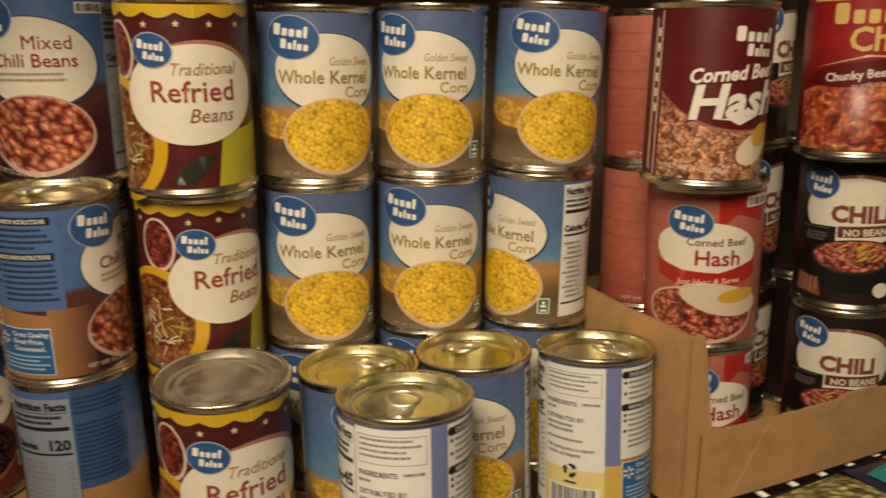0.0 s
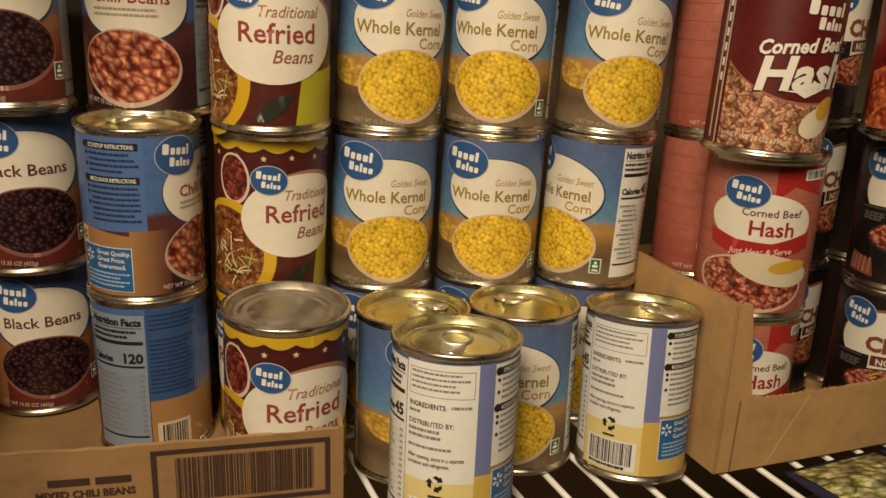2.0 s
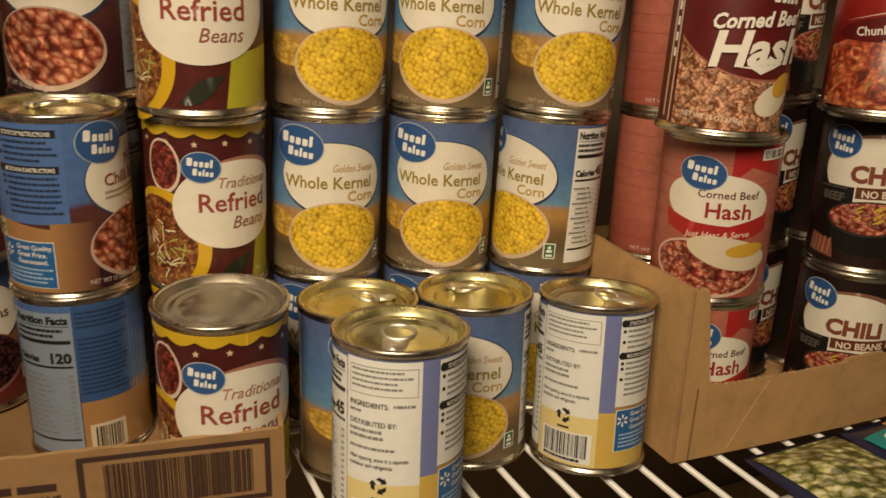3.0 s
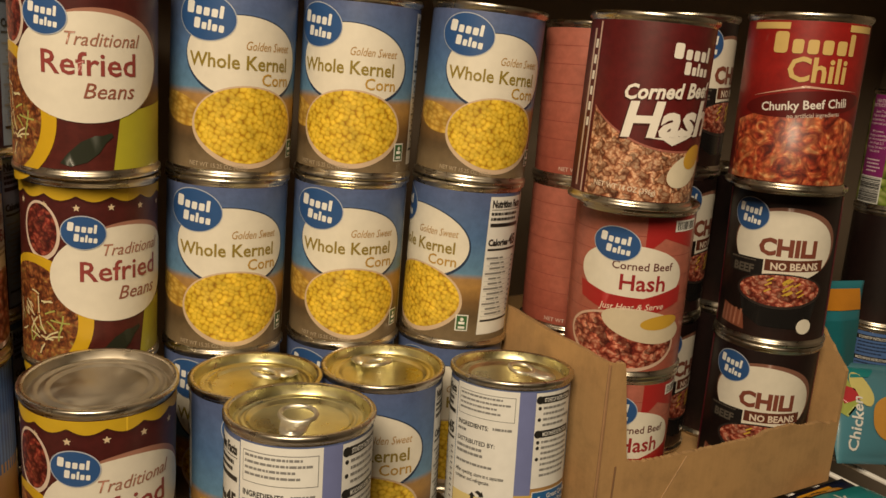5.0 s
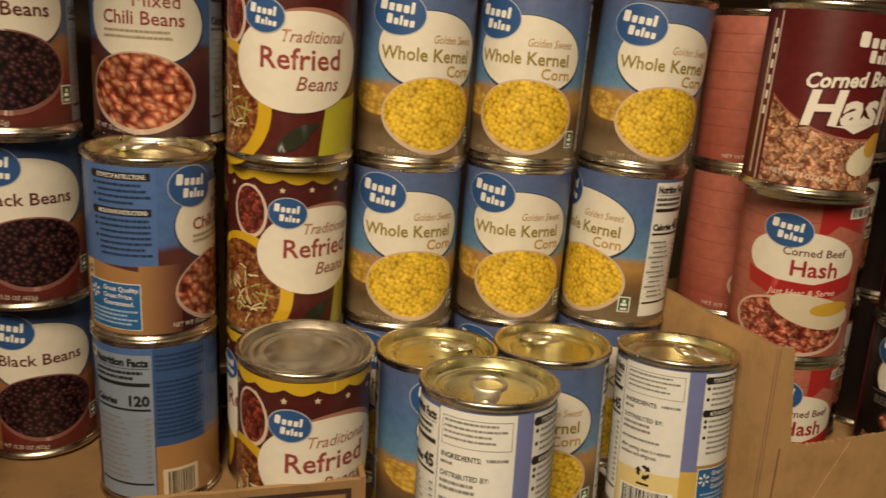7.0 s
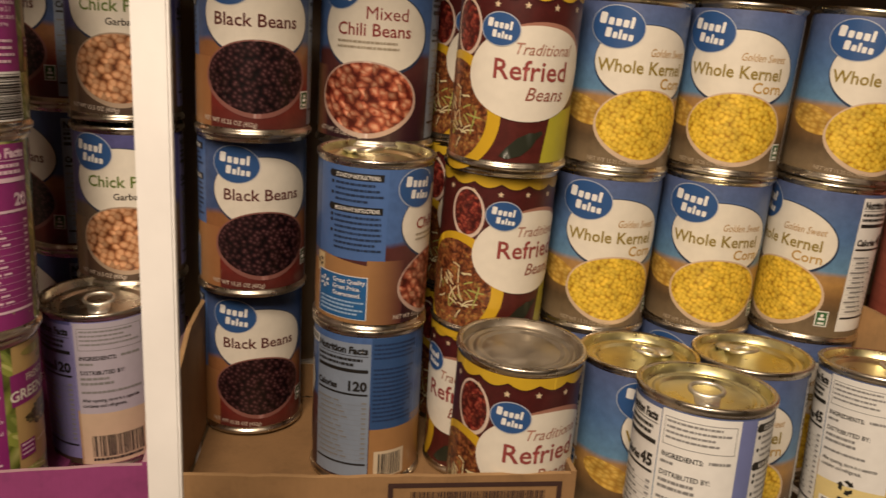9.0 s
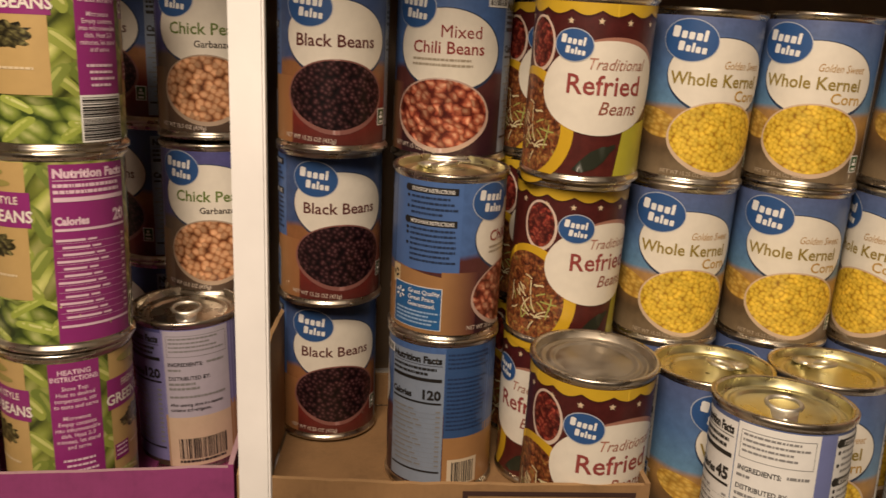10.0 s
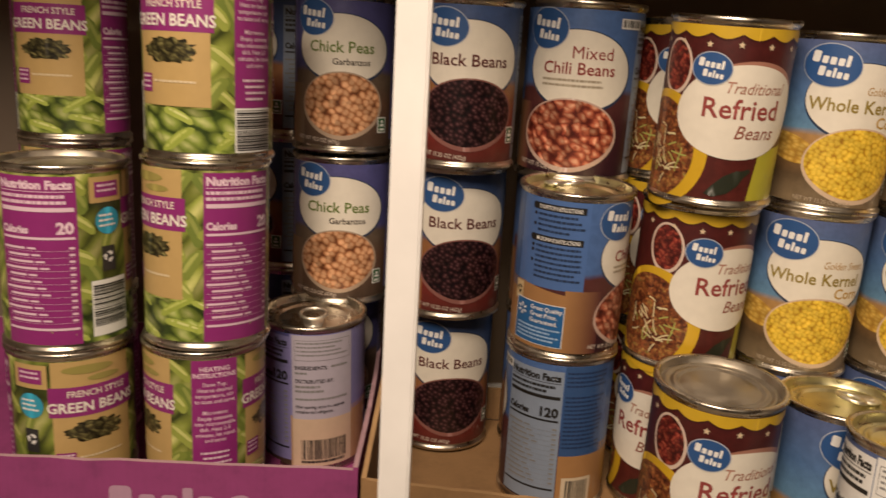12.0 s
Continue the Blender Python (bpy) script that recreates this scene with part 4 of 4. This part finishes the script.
    p += [("heating_print", flat(*bars(177, 196, 42, 3.4, 4, 51, 0.4, 3)), lilac, 4),
          ("barcode_field", flat(rect(173, 1, 200, 26)), WHITE, 3), ("barcode", flat(*barcode(174, 199, 2, 25, 52, False)), BLACK, 4)]
    return make_can(paper, p, DULL, None)


# ---- place cans ----
masters = {"corn": corn_can(), "refried": refried_can(), "black": bean_can("black"), "chilibean": bean_can("chili"), "pea": bean_can("pea"),
           "pinkhash": pink_hash_can(), "darkhash": dark_hash_can(), "redchili": red_chili_can(), "chili": chili_can(), "greenbean": green_bean_can()}
placed = set()
TEXTS = {"corn": "blue whole kernel corn can, gold lid", "refried": "maroon refried beans can, yellow scalloped border", "black": "navy blue black beans can", "chilibean": "blue mixed chili beans can",
         "pea": "violet-blue chick peas can", "pinkhash": "salmon pink corned beef hash can", "darkhash": "dark red corned beef hash can with white lettering", "redchili": "bright red chunky beef chili can", "chili": "black chili no beans can", "greenbean": "purple and green french style green beans can"}
GROUPS = {k: "stacked " + v for k, v in {"corn": "corn cans", "refried": "refried bean cans", "black": "black bean cans", "chilibean": "chili bean cans", "pea": "chick pea cans", "pinkhash": "pink hash cans", "darkhash": "dark hash cans", "redchili": "red chili cans", "chili": "black chili cans", "greenbean": "green bean cans"}.items()}


def put(kind, x, y, z, face, lean=(0.0, 0.0), where="", towards=(0.0, 0.0), size=(1, 1, 1)):
    """Stand a can on z, its front turned face degrees to the right of the viewer; lean: slope of its axis in x and y."""
    yaw = math.degrees(math.atan2(towards[1] - y, towards[0] - x)) + 90 + face
    axis = Vector((lean[0], lean[1], 1)).normalized()
    tilt = Vector((0, 0, 1)).rotation_difference(axis).to_matrix().to_4x4()
    m = Matrix.Translation((x, y, z)) @ tilt @ Matrix.Rotation(radians(yaw), 4, "Z")
    ob = masters[kind]
    if kind in placed:
        ob = copy_thing(ob, m)
    else:
        placed.add(kind)
    ob.matrix_basis = m @ Matrix.Diagonal((*size, 1))
    return tagged(ob, TEXTS[kind] + (", " + where if where else ""), "food can", GROUPS[kind])


def aim_tab(can, heading, made=190):
    """Turn a can's ring-pull so that its rivet lies towards heading, in degrees from the x axis."""
    yaw = math.degrees(can.matrix_basis.to_euler().z)
    for child in can.children:
        if child.name.startswith("pull_tab"):
            child.matrix_basis = Matrix.Rotation(radians(heading + 90 - made - yaw), 4, "Z") @ child.matrix_basis


T0 = 0.0038
LEFT = (-0.11, -0.042)
N1 = 0.0036
put("corn", -0.0860, 0.5420, 0.0, 4, (0.0, 0.0), "bottom of stack")
put("corn", -0.0855, 0.5420, H - N1, 5, (0.026, 0.0))
put("corn", -0.0820, 0.5421, 2 * H - N1, 11, (0.035, -0.01))
put("corn", -0.0100, 0.5651, 0.0, 0, (0.0, 0.0), "bottom of stack")
put("corn", -0.0090, 0.5651, H - N1, 3, (0.02, -0.012))
put("corn", -0.0065, 0.5636, 2 * H - N1, -9, (0.03, 0.0))
put("corn", 0.0670, 0.5756, 0.0, 0, (0.0, 0.0), "bottom of stack")
put("corn", 0.0680, 0.5756, H - N1, -50, (0.034, -0.008), "showing its nutrition panel")
put("corn", 0.0722, 0.5745, 2 * H - N1, 16, (0.058, 0.0))
aim_tab(put("corn", -0.0215, 0.4015, 0.0055, -171, (0.003, 0.06), "showing its ingredients panel", size=(1, 1, 1.04)), -95)
aim_tab(put("corn", -0.0535, 0.4715, 0.0, 35, (0.0, 0.02), "on the wire shelf"), 40)
aim_tab(put("corn", 0.0208, 0.4940, 0.0, -15, (-0.01, 0.02), "on the wire shelf"), 130)
aim_tab(put("corn", 0.0990, 0.4840, 0.003, 180, (0.0, 0.10), "showing its barcode"), -25)
put("refried", -0.1570, 0.5060, T0, -36, (0.0, 0.0), "bottom of stack")
put("refried", -0.1565, 0.5050, H - 0.0008, 32, (0.03, -0.015))
put("refried", -0.1500, 0.4915, 2 * H + 0.0022, 8, (0.035, -0.06))
put("refried", -0.1290, 0.4330, T0 + 0.0055, 20, (0.03, -0.04), "standing in front", size=(1.02, 1.02, 1.04))
for k in range(3):
    put("refried", -0.1810, 0.5800, T0 + k * H, 12, (0, 0), "in the second row")
put("black", -0.3345, 0.5190, T0 + 0.0015, 7, (0, 0), "", LEFT)
put("black", -0.3275, 0.5050, T0 + 0.003 + H, 9, (0.008, -0.02), "", LEFT)
put("black", -0.3195, 0.4880, T0 + 0.004 + 2 * H, 0, (0.015, -0.02), "", LEFT)
put("chilibean", -0.2320, 0.4765, T0, -127, (0, 0), "showing its nutrition panel", LEFT)
put("chilibean", -0.2325, 0.4775, T0 + H, 78, (0.025, -0.045), "showing its cooking directions", LEFT)
put("chilibean", -0.2500, 0.5400, T0 + 2 * H - 0.004, -9, (0.02, -0.02), "larger, in the second row", LEFT, (1.10, 1.10, 1.10))
for k in range(2):
    put("chilibean", -0.2560, 0.5540, T0 + k * H, -9, (0, 0), "in the second row", LEFT)
HASH = (1, 1, 0.965)
HH = H * 0.965
put("pinkhash", 0.1745, 0.5245, T0, 17, (0, 0), size=HASH)
put("pinkhash", 0.1745, 0.5235, T0 + HH + 0.0006, 1, (-0.015, -0.03), size=HASH)
put("darkhash", 0.1622, 0.5030, T0 + 2 * HH + 0.0010, 20, (0.03, 0.0), size=(0.965, 0.965, 0.965))
for k in range(3):
    put("pinkhash", 0.1590, 0.6020, T0 + k * HH, 52, (0, 0), "in the second row", size=HASH)
put("chili", 0.3010, 0.5790, T0, 4, (0, 0))
put("chili", 0.3015, 0.5790, T0 + H, 2, (-0.02, 0.01))
put("redchili", 0.2860, 0.5610, T0 + 2 * H, 6, (0, 0))
for k in range(3):
    put("chili", 0.2300, 0.6330, T0 + k * H, 62, (0, 0), "in the second row")
for k, (kind, face) in enumerate((("black", 100), ("chili", 130), ("greenbean", 20))):
    put(kind, 0.4420, 0.6700, T0 + k * H * 0.87, face, (0, 0), "smaller, far end", size=(0.87, 0.87, 0.87))
ZL = 0.0100
ZP = 0.0050
put("greenbean", -0.4310, 0.3460, ZL + ZP, -286, (0, 0), "", LEFT)
put("greenbean", -0.4290, 0.3460, ZL + ZP + H, -62, (-0.01, 0.03), "showing its nutrition panel", LEFT)
put("greenbean", -0.4300, 0.3520, ZL + ZP + 2 * H, -251, (0, 0), "", LEFT)
put("greenbean", -0.5080, 0.3140, ZL, -197, (0, 0), "", LEFT)
put("greenbean", -0.5075, 0.3140, ZL + H, -119, (0, 0), "", LEFT)
for k in range(3):
    put("greenbean", -0.5800, 0.3980, ZL + k * H, -28, (0, 0), "in the second row", LEFT)
put("pea", -0.4040, 0.4390, ZL, -151, (0.0, -0.05), "showing its ingredients panel", LEFT)
put("pea", -0.4300, 0.5180, ZL, -8, (0, 0), "", LEFT)
for k in (1, 2):
    put("pea", -0.4165, 0.4965, ZL + k * (H + 0.003) - 0.008, -8, (0, 0), "", LEFT)
for k in range(3):
    put("black", -0.4920, 0.5480, ZL + k * H, -82, (0, 0), "in the second row", LEFT)
for x, y in ((0.3050, 0.6600), (0.3620, 0.7060)):
    for k in range(2):
        put("chili", x, y, T0 + k * H, 120, (0, 0), "in the second row")


# ---- trays ----
def carton(name, origin, turn, width, depth, walls, material, floor_z, labels, pad=0.0028):
    """Open tray from its front corner: walls = heights at front, right, back, left as (start, end)."""
    m = Matrix.Translation((*origin, floor_z)) @ Matrix.Rotation(radians(turn), 4, "Z")
    base = new(name)
    base.matrix_basis = m
    t = 0.003
    part("tray_floor", box_bm(0.0032, 0.0032, 0.0002, width - 0.0032, depth - 0.0032, pad), material, base)
    runs = {"front_wall": ((t, 0), (width - t, 0), (0, 1)), "right_wall": ((width, 0), (width, depth), (-1, 0)), "back_wall": ((width - t, depth), (t, depth), (0, -1)), "left_wall": ((0, depth), (0, 0), (1, 0))}
    for (wall, (a, b, inward)), hs in zip(runs.items(), walls):
        bm = bmesh.new()
        n = max(2, len(hs) * 9)
        rnd = random.Random(len(wall) + int(width * 1000))
        cols = []
        for k in range(n + 1):
            f = k / n
            p = f * (len(hs) - 1)
            i = min(int(p), len(hs) - 2)
            h = hs[i] + (hs[i + 1] - hs[i]) * (p - i) + rnd.uniform(-0.0006, 0.0006)
            x, y = a[0] + (b[0] - a[0]) * f, a[1] + (b[1] - a[1]) * f
            bow = 0.0018 * math.sin(math.pi * f)
            x, y = x - inward[0] * bow, y - inward[1] * bow
            cols.append([bm.verts.new((x + inward[0] * d, y + inward[1] * d, z)) for d, z in ((0, 0.003), (0, h), (t, h), (t, 0.003))])
        for c, d in zip(cols, cols[1:]):
            for j in range(4):
                bm.faces.new((c[j], c[(j + 1) % 4], d[(j + 1) % 4], d[j]))
        bm.faces.new(cols[0][::-1])
        bm.faces.new(cols[-1])
        bmesh.ops.recalc_face_normals(bm, faces=bm.faces[:])
        ob = part(wall, bm, material, base)
        ob.data.materials.append(PALE_EDGE if material == PURPLE_BOARD else KRAFT_EDGE)
        for f in ob.data.polygons:
            f.material_index = 1 if f.normal.z > 0.7 else 0
    return tagged(base, labels[0], labels[1])


def tray_print(tray, name, bm, material):
    """Print on the front wall of a tray: millimetres from its left front corner."""
    for v in bm.verts:
        f = v.co.x / 1000 / TRAY_W[tray.name]
        v.co = Vector((v.co.x / 1000, -0.0006 - 0.0018 * math.sin(math.pi * min(1, max(0, f))), v.co.y / 1000))
    bmesh.ops.recalc_face_normals(bm, faces=bm.faces[:])
    pieces = len(bm.faces)
    ob = part(name, bm, material, tray)
    if pieces > 1 and name.startswith("barcode"):
        tagged(ob, kind="stuff")


TRAY_W = {}
A1 = 16.5
c1, s1 = math.cos(radians(A1)), math.sin(radians(A1))
WL = 0.238
TRAY_W["bean_tray"] = WL
tray = carton("bean_tray", (-0.0860 - c1 * WL, 0.4035 - s1 * WL), A1, WL, 0.215, [(0.057, 0.056, 0.057), (0.058, 0.054, 0.03), (0.03, 0.03), (0.105, 0.10, 0.058)], DARK_BOARD, 0.0003, ("brown cardboard tray with printed barcode holding bean cans", "cardboard tray"))
INK = ink((0.040, 0.016, 0.012), 0.7)
E1 = WL * 1000 - 8
tray_print(tray, "barcode", flat(*barcode(E1 - 88, E1 - 9, 19.5, 47, 3)), INK)
for k, r in enumerate((rect(E1 - 101, 14.0, E1, 17.0), rect(E1 - 101, 49.5, E1, 52.5), rect(E1 - 101, 17.0, E1 - 98, 49.5), rect(E1 - 3, 17.0, E1, 49.5))):
    tray_print(tray, "barcode_frame", flat(r), INK)
tray_print(tray, "barcode_number", flat(*[rect(E1 - 88 + k * 6.6, 7, E1 - 84.4 + k * 6.6, 11.5) for k in range(12)]), INK)
tray_print(tray, "brand_bar", flat(rect(E1 - 156, 34.5, E1 - 134, 39)), INK)
tray_print(tray, "brand_bar", flat(rect(E1 - 131, 34.5, E1 - 112, 39)), INK)
tray_print(tray, "print_wording", words("MIXED CHILI BEANS", E1 - 163, 27.0, 4.5, "LEFT", 0.22, 0, 0.92), INK)

A2 = 24.0
TRAY_W["hash_tray"] = 0.225
tray = carton("hash_tray", (0.1530, 0.4715), A2, 0.225, 0.21, [(0.125, 0.124, 0.058, 0.056, 0.055) + (0.055,) * 10 + (0.058,) * 4 + (0.055,) * 3 + (0.052, 0.052), (0.092, 0.122, 0.131, 0.124, 0.129, 0.110, 0.114, 0.10), (0.10, 0.10), (0.130, 0.127, 0.125)], BOARD, 0.0003, ("torn brown cardboard box holding hash and chili cans", "cardboard box"))
part("fold_crease", tube([(0.044, -0.0012, 0.006), (0.056, -0.0014, 0.028), (0.072, -0.0017, 0.053)], 0.00035, 6), board("worn_board_pale", (0.42, 0.27, 0.145)), tray, "pale fold crease")
# Short upright line at the flap, darker than the board.
part("flap_edge", tube([(0.0125, -0.0006, 0.004), (0.0135, -0.0006, 0.056)], 0.0006, 6), board("dark_line_board", (0.20, 0.11, 0.055)), tray, "dark line along the flap edge")
# Scuffed box corner; the crease's shade is painted in as darker brown.
part("shaded_crease", tube([(0.0004, -0.0002, 0.004), (0.0004, -0.0002, 0.1245)], 0.0011, 6), board("shaded_crease_board", (0.34, 0.19, 0.095)), tray, "scuffed reddish-brown corner crease, its shade put into the colour")

A3 = 22.0
c3, s3 = math.cos(radians(A3)), math.sin(radians(A3))
W3 = 0.36
TRAY_W["green_bean_tray"] = W3
tray = carton("green_bean_tray", (-0.3190 - c3 * W3, 0.3410 - s3 * W3), A3, W3, 0.24, [(0.060, 0.060), (0.062, 0.060, 0.060), (0.06, 0.06), (0.06, 0.06)], PURPLE_BOARD, 0.0003, ("purple cardboard tray holding green bean cans", "cardboard tray"), 0.0095)
pad = part("folded_flap", box_bm(W3 - 0.210, 0.004, 0.0097, W3 - 0.062, 0.120, 0.0145), PURPLE_BOARD, tray)
PALE = ink((0.42, 0.25, 0.36), 0.7)
for row in (blocks(W3 * 1000 - 116, 37, 66, 15, 5), blocks(W3 * 1000 - 108, 17, 84, 15, 7)):
    for r in row:
        tray_print(tray, "brand_shape", flat(r), PALE)
tray_print(tray, "leaf_shape", flat(ell(W3 * 1000 - 72, 35, 9, 5, 25, 20)), PALE)


# ---- shelf and room ----
TURN = 27.0
SH = Matrix.Rotation(radians(TURN), 4, "Z")


def along(bm):
    bm.transform(SH)
    return bm


# In the shelf's own axes: x along the front edge, y into the shelf.
FRONT, BACK = 0.300, 0.735
shelf = tagged(new("wire_shelf"), "white vinyl-coated wire shelf under the cans", "shelf")
WR = 0.0021
for k in range(60):
    x = -0.95 + k * 0.0292
    part("wire", along(tube([(x, FRONT, -WR), (x, BACK, -WR)], WR, 8)), WHITE_COAT, shelf, "", True)
for y, z, r in ((FRONT, -0.0062, 0.0036), (FRONT, -0.033, 0.0036), (0.50, -0.0066, 0.003), (BACK - 0.004, -0.0064, 0.003)):
    part("rail", along(tube([(-0.96, y, z), (0.78, y, z)], r, 10)), WHITE_COAT, shelf, "", True)

post_bm = box_bm(-0.2594, 0.2395, -1.10, -0.2448, 0.2425, 1.40, 0.0008)
tagged(mesh_ob("support_post", post_bm, WHITE_COAT), "white painted upright post in front of the shelf", "post")


def structure(name, bm, material):
    return tagged(mesh_ob(name, bm, material), kind="structure")


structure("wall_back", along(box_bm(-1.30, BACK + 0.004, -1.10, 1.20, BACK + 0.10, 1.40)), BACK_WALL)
structure("wall_left", along(box_bm(-1.40, -1.80, -1.10, -1.302, BACK + 0.10, 1.40)), WALL)
structure("wall_right", along(box_bm(1.202, -1.80, -1.10, 1.30, BACK + 0.10, 1.40)), WALL)
structure("wall_front", along(box_bm(-1.30, -1.90, -1.10, 1.20, -1.802, 1.40)), WALL)
structure("floor", along(box_bm(-1.40, -1.90, -1.20, 1.30, BACK + 0.10, -1.102)), DARK_FLOOR)
structure("ceiling", along(box_bm(-1.40, -1.90, 1.402, 1.30, BACK + 0.10, 1.50)), WALL)
# Unseen board, added to keep lamp light off the back wall and top cans.
tagged(mesh_ob("shading_shelf", along(box_bm(-1.28, 0.355, 0.468, 1.18, BACK, 0.486, 0.001)), TAN), "unseen tan board shelf added above the cans to shade them", "shelf")
structure("lower_shelf", along(box_bm(-1.28, 0.31, -0.40, 1.18, BACK, -0.38)), TAN)

# ---- pouches ----
def pouch(name, matrix, w, l, thick, field, prints, label):
    """A soft flat pouch: pillow with crimped ends and print on its top."""
    base = new(name)
    base.matrix_basis = matrix
    n, k = 26, 18
    def height(a, b):
        fill = (math.sin(math.pi * a) ** 0.45) * (math.sin(math.pi * min(1, max(0, (b - 0.06) / 0.88))) ** 0.5 if 0.06 < b < 0.94 else 0)
        return thick * fill * (0.9 + 0.2 * noise.noise(Vector((a * 4, b * 5, w * 90))))
    bm = bmesh.new()
    top = [[bm.verts.new((i / k * w, j / n * l, 0.0016 + height(i / k, j / n))) for i in range(k + 1)] for j in range(n + 1)]
    low = [[bm.verts.new((i / k * w, j / n * l, 0.0006)) for i in range(k + 1)] for j in range(n + 1)]
    for j in range(n):
        for i in range(k):
            bm.faces.new((top[j][i], top[j][i + 1], top[j + 1][i + 1], top[j + 1][i]))
            bm.faces.new((low[j][i], low[j + 1][i], low[j + 1][i + 1], low[j][i + 1]))
    ring = lambda g: [g[0][i] for i in range(k + 1)] + [g[j][k] for j in range(1, n + 1)] + [g[n][i] for i in range(k - 1, -1, -1)] + [g[j][0] for j in range(n - 1, 0, -1)]
    a, b = ring(top), ring(low)
    for i in range(len(a)):
        j = (i + 1) % len(a)
        bm.faces.new((b[i], b[j], a[j], a[i]))
    bmesh.ops.recalc_face_normals(bm, faces=bm.faces[:])
    part("film", bm, field, base, "", True)
    for pname, pbm, mat, layer in prints:
        step = 4.0
        for ax in (0, 1):
            lo, hi = min(v.co[ax] for v in pbm.verts), max(v.co[ax] for v in pbm.verts)
            q = math.floor(lo / step) + 1
            while q * step < hi:
                co, no = [0, 0, 0], [0, 0, 0]
                co[ax], no[ax] = q * step, 1
                bmesh.ops.bisect_plane(pbm, geom=pbm.verts[:] + pbm.edges[:] + pbm.faces[:], plane_co=co, plane_no=no)
                q += 1
        uv = pbm.loops.layers.uv.new("print")
        for f in pbm.faces:
            for lp in f.loops:
                lp[uv].uv = (lp.vert.co.x / 10, lp.vert.co.y / 10)
        bmesh.ops.triangulate(pbm, faces=pbm.faces[:])
        for v in pbm.verts:
            x, y = v.co.x / 1000, v.co.y / 1000
            v.co = Vector((x, y, 0.0022 + layer * 0.0003 + height(x / w, y / l)))
        part(pname, pbm, mat, base, "", True)
    return tagged(base, label, "food pouch")


FILM = shader("navy_film", 0.28, 0, 0.4)
FILM[2].inputs["Base Color"].default_value = (0.012, 0.016, 0.055, 1)
SALAD = food("salad_print", (0.09, 0.11, 0.03), (0.50, 0.48, 0.17), (0.86, 0.82, 0.64), 6.0, 1.6, 0.7, 30, 0.3, 0.9, 1.8)
TEAL = ink((0.01, 0.24, 0.26), 0.3)
ORANGE = ink((0.62, 0.30, 0.01), 0.3)
pouch("meat_pouch", Matrix.Translation((0.2655, 0.3640, 0.0)) @ Matrix.Rotation(radians(27), 4, "Z"), 0.086, 0.135, 0.013, FILM[0],
      [("salad_picture", flat(rect(4, 36, 82, 131)), SALAD, 1), ("teal_band", flat(rect(6, 10, 80, 34)), TEAL, 1)], "navy foil pouch with salad picture lying on the shelf")
pouch("chicken_pouch", Matrix.Translation((0.3460, 0.4050, 0.0)) @ Matrix.Rotation(radians(27), 4, "Z"), 0.100, 0.135, 0.014, FILM[0],
      [("teal_band", flat(rect(4, 78, 96, 118)), TEAL, 1), ("flavour_wording", words("Chunk", 36, 100, 13, "CENTER", 0.3, 0.1), ink((0.72, 0.74, 0.70)), 2), ("flavour_wording", words("Chicken", 48, 84, 10, "CENTER", 0.2, 0.1), ink((0.72, 0.74, 0.70)), 2), ("offer_patch", flat(rect(40, 120, 78, 131)), ORANGE, 1), ("offer_wording", words("70", 58, 122, 7, "CENTER", 0.2), BLACK, 2), ("salad_picture", flat(rect(6, 8, 94, 60)), SALAD, 1)], "navy and teal chunk chicken pouch lying on the shelf")
AQUA = shader("aqua_film", 0.3, 0, 0.4)
AQUA[2].inputs["Base Color"].default_value = (0.075, 0.23, 0.31, 1)
stand = Matrix.Translation((0.3640, 0.5660, 0.0165)) @ Matrix.Rotation(radians(20), 4, "Z") @ Matrix.Rotation(radians(60), 4, "X") @ Matrix.Rotation(radians(-9), 4, "Z")
pouch("chicken_pouch", stand, 0.105, 0.078, 0.012, AQUA[0],
      [("teal_corner", flat([(4, 74), (50, 74), (38, 66), (8, 64)]), TEAL, 1), ("green_shape", flat([(4, 62), (16, 66), (20, 44), (10, 34), (4, 38)]), ink((0.36, 0.42, 0.10), 0.3), 1), ("red_shape", flat([(5, 60), (20, 56), (22, 48), (8, 44)]), ink((0.46, 0.04, 0.05), 0.3), 2), ("yellow_shape", flat(ell(27, 56, 9, 14, 20, 24)), ink((0.66, 0.60, 0.22), 0.3), 1),
       ("flavour_wording", words("Chicken", 17, 8, 9, "LEFT", 0.25, 0, 1.0, 80), WHITE, 2), ("breaded_piece", flat(ell(52, 34, 21, 17, 15, 32)), ink((0.60, 0.30, 0.06), 0.35), 1)], "pale aqua chicken pouch leaning beside the torn box")
DEEP = shader("teal_film", 0.3, 0, 0.4)
DEEP[2].inputs["Base Color"].default_value = (0.02, 0.17, 0.22, 1)
pouch("fish_pouch", Matrix.Translation((0.3480, 0.6100, 0.003)) @ Matrix.Rotation(radians(12), 4, "Z") @ Matrix.Rotation(radians(88), 4, "X"), 0.050, 0.142, 0.012, DEEP[0],
      [("orange_band", flat(rect(4, 120, 46, 136)), ink((0.50, 0.20, 0.02), 0.3), 1), ("teal_field", flat(rect(4, 20, 46, 112)), ink((0.012, 0.13, 0.16), 0.3), 1)], "teal pouch with orange band standing behind the box")
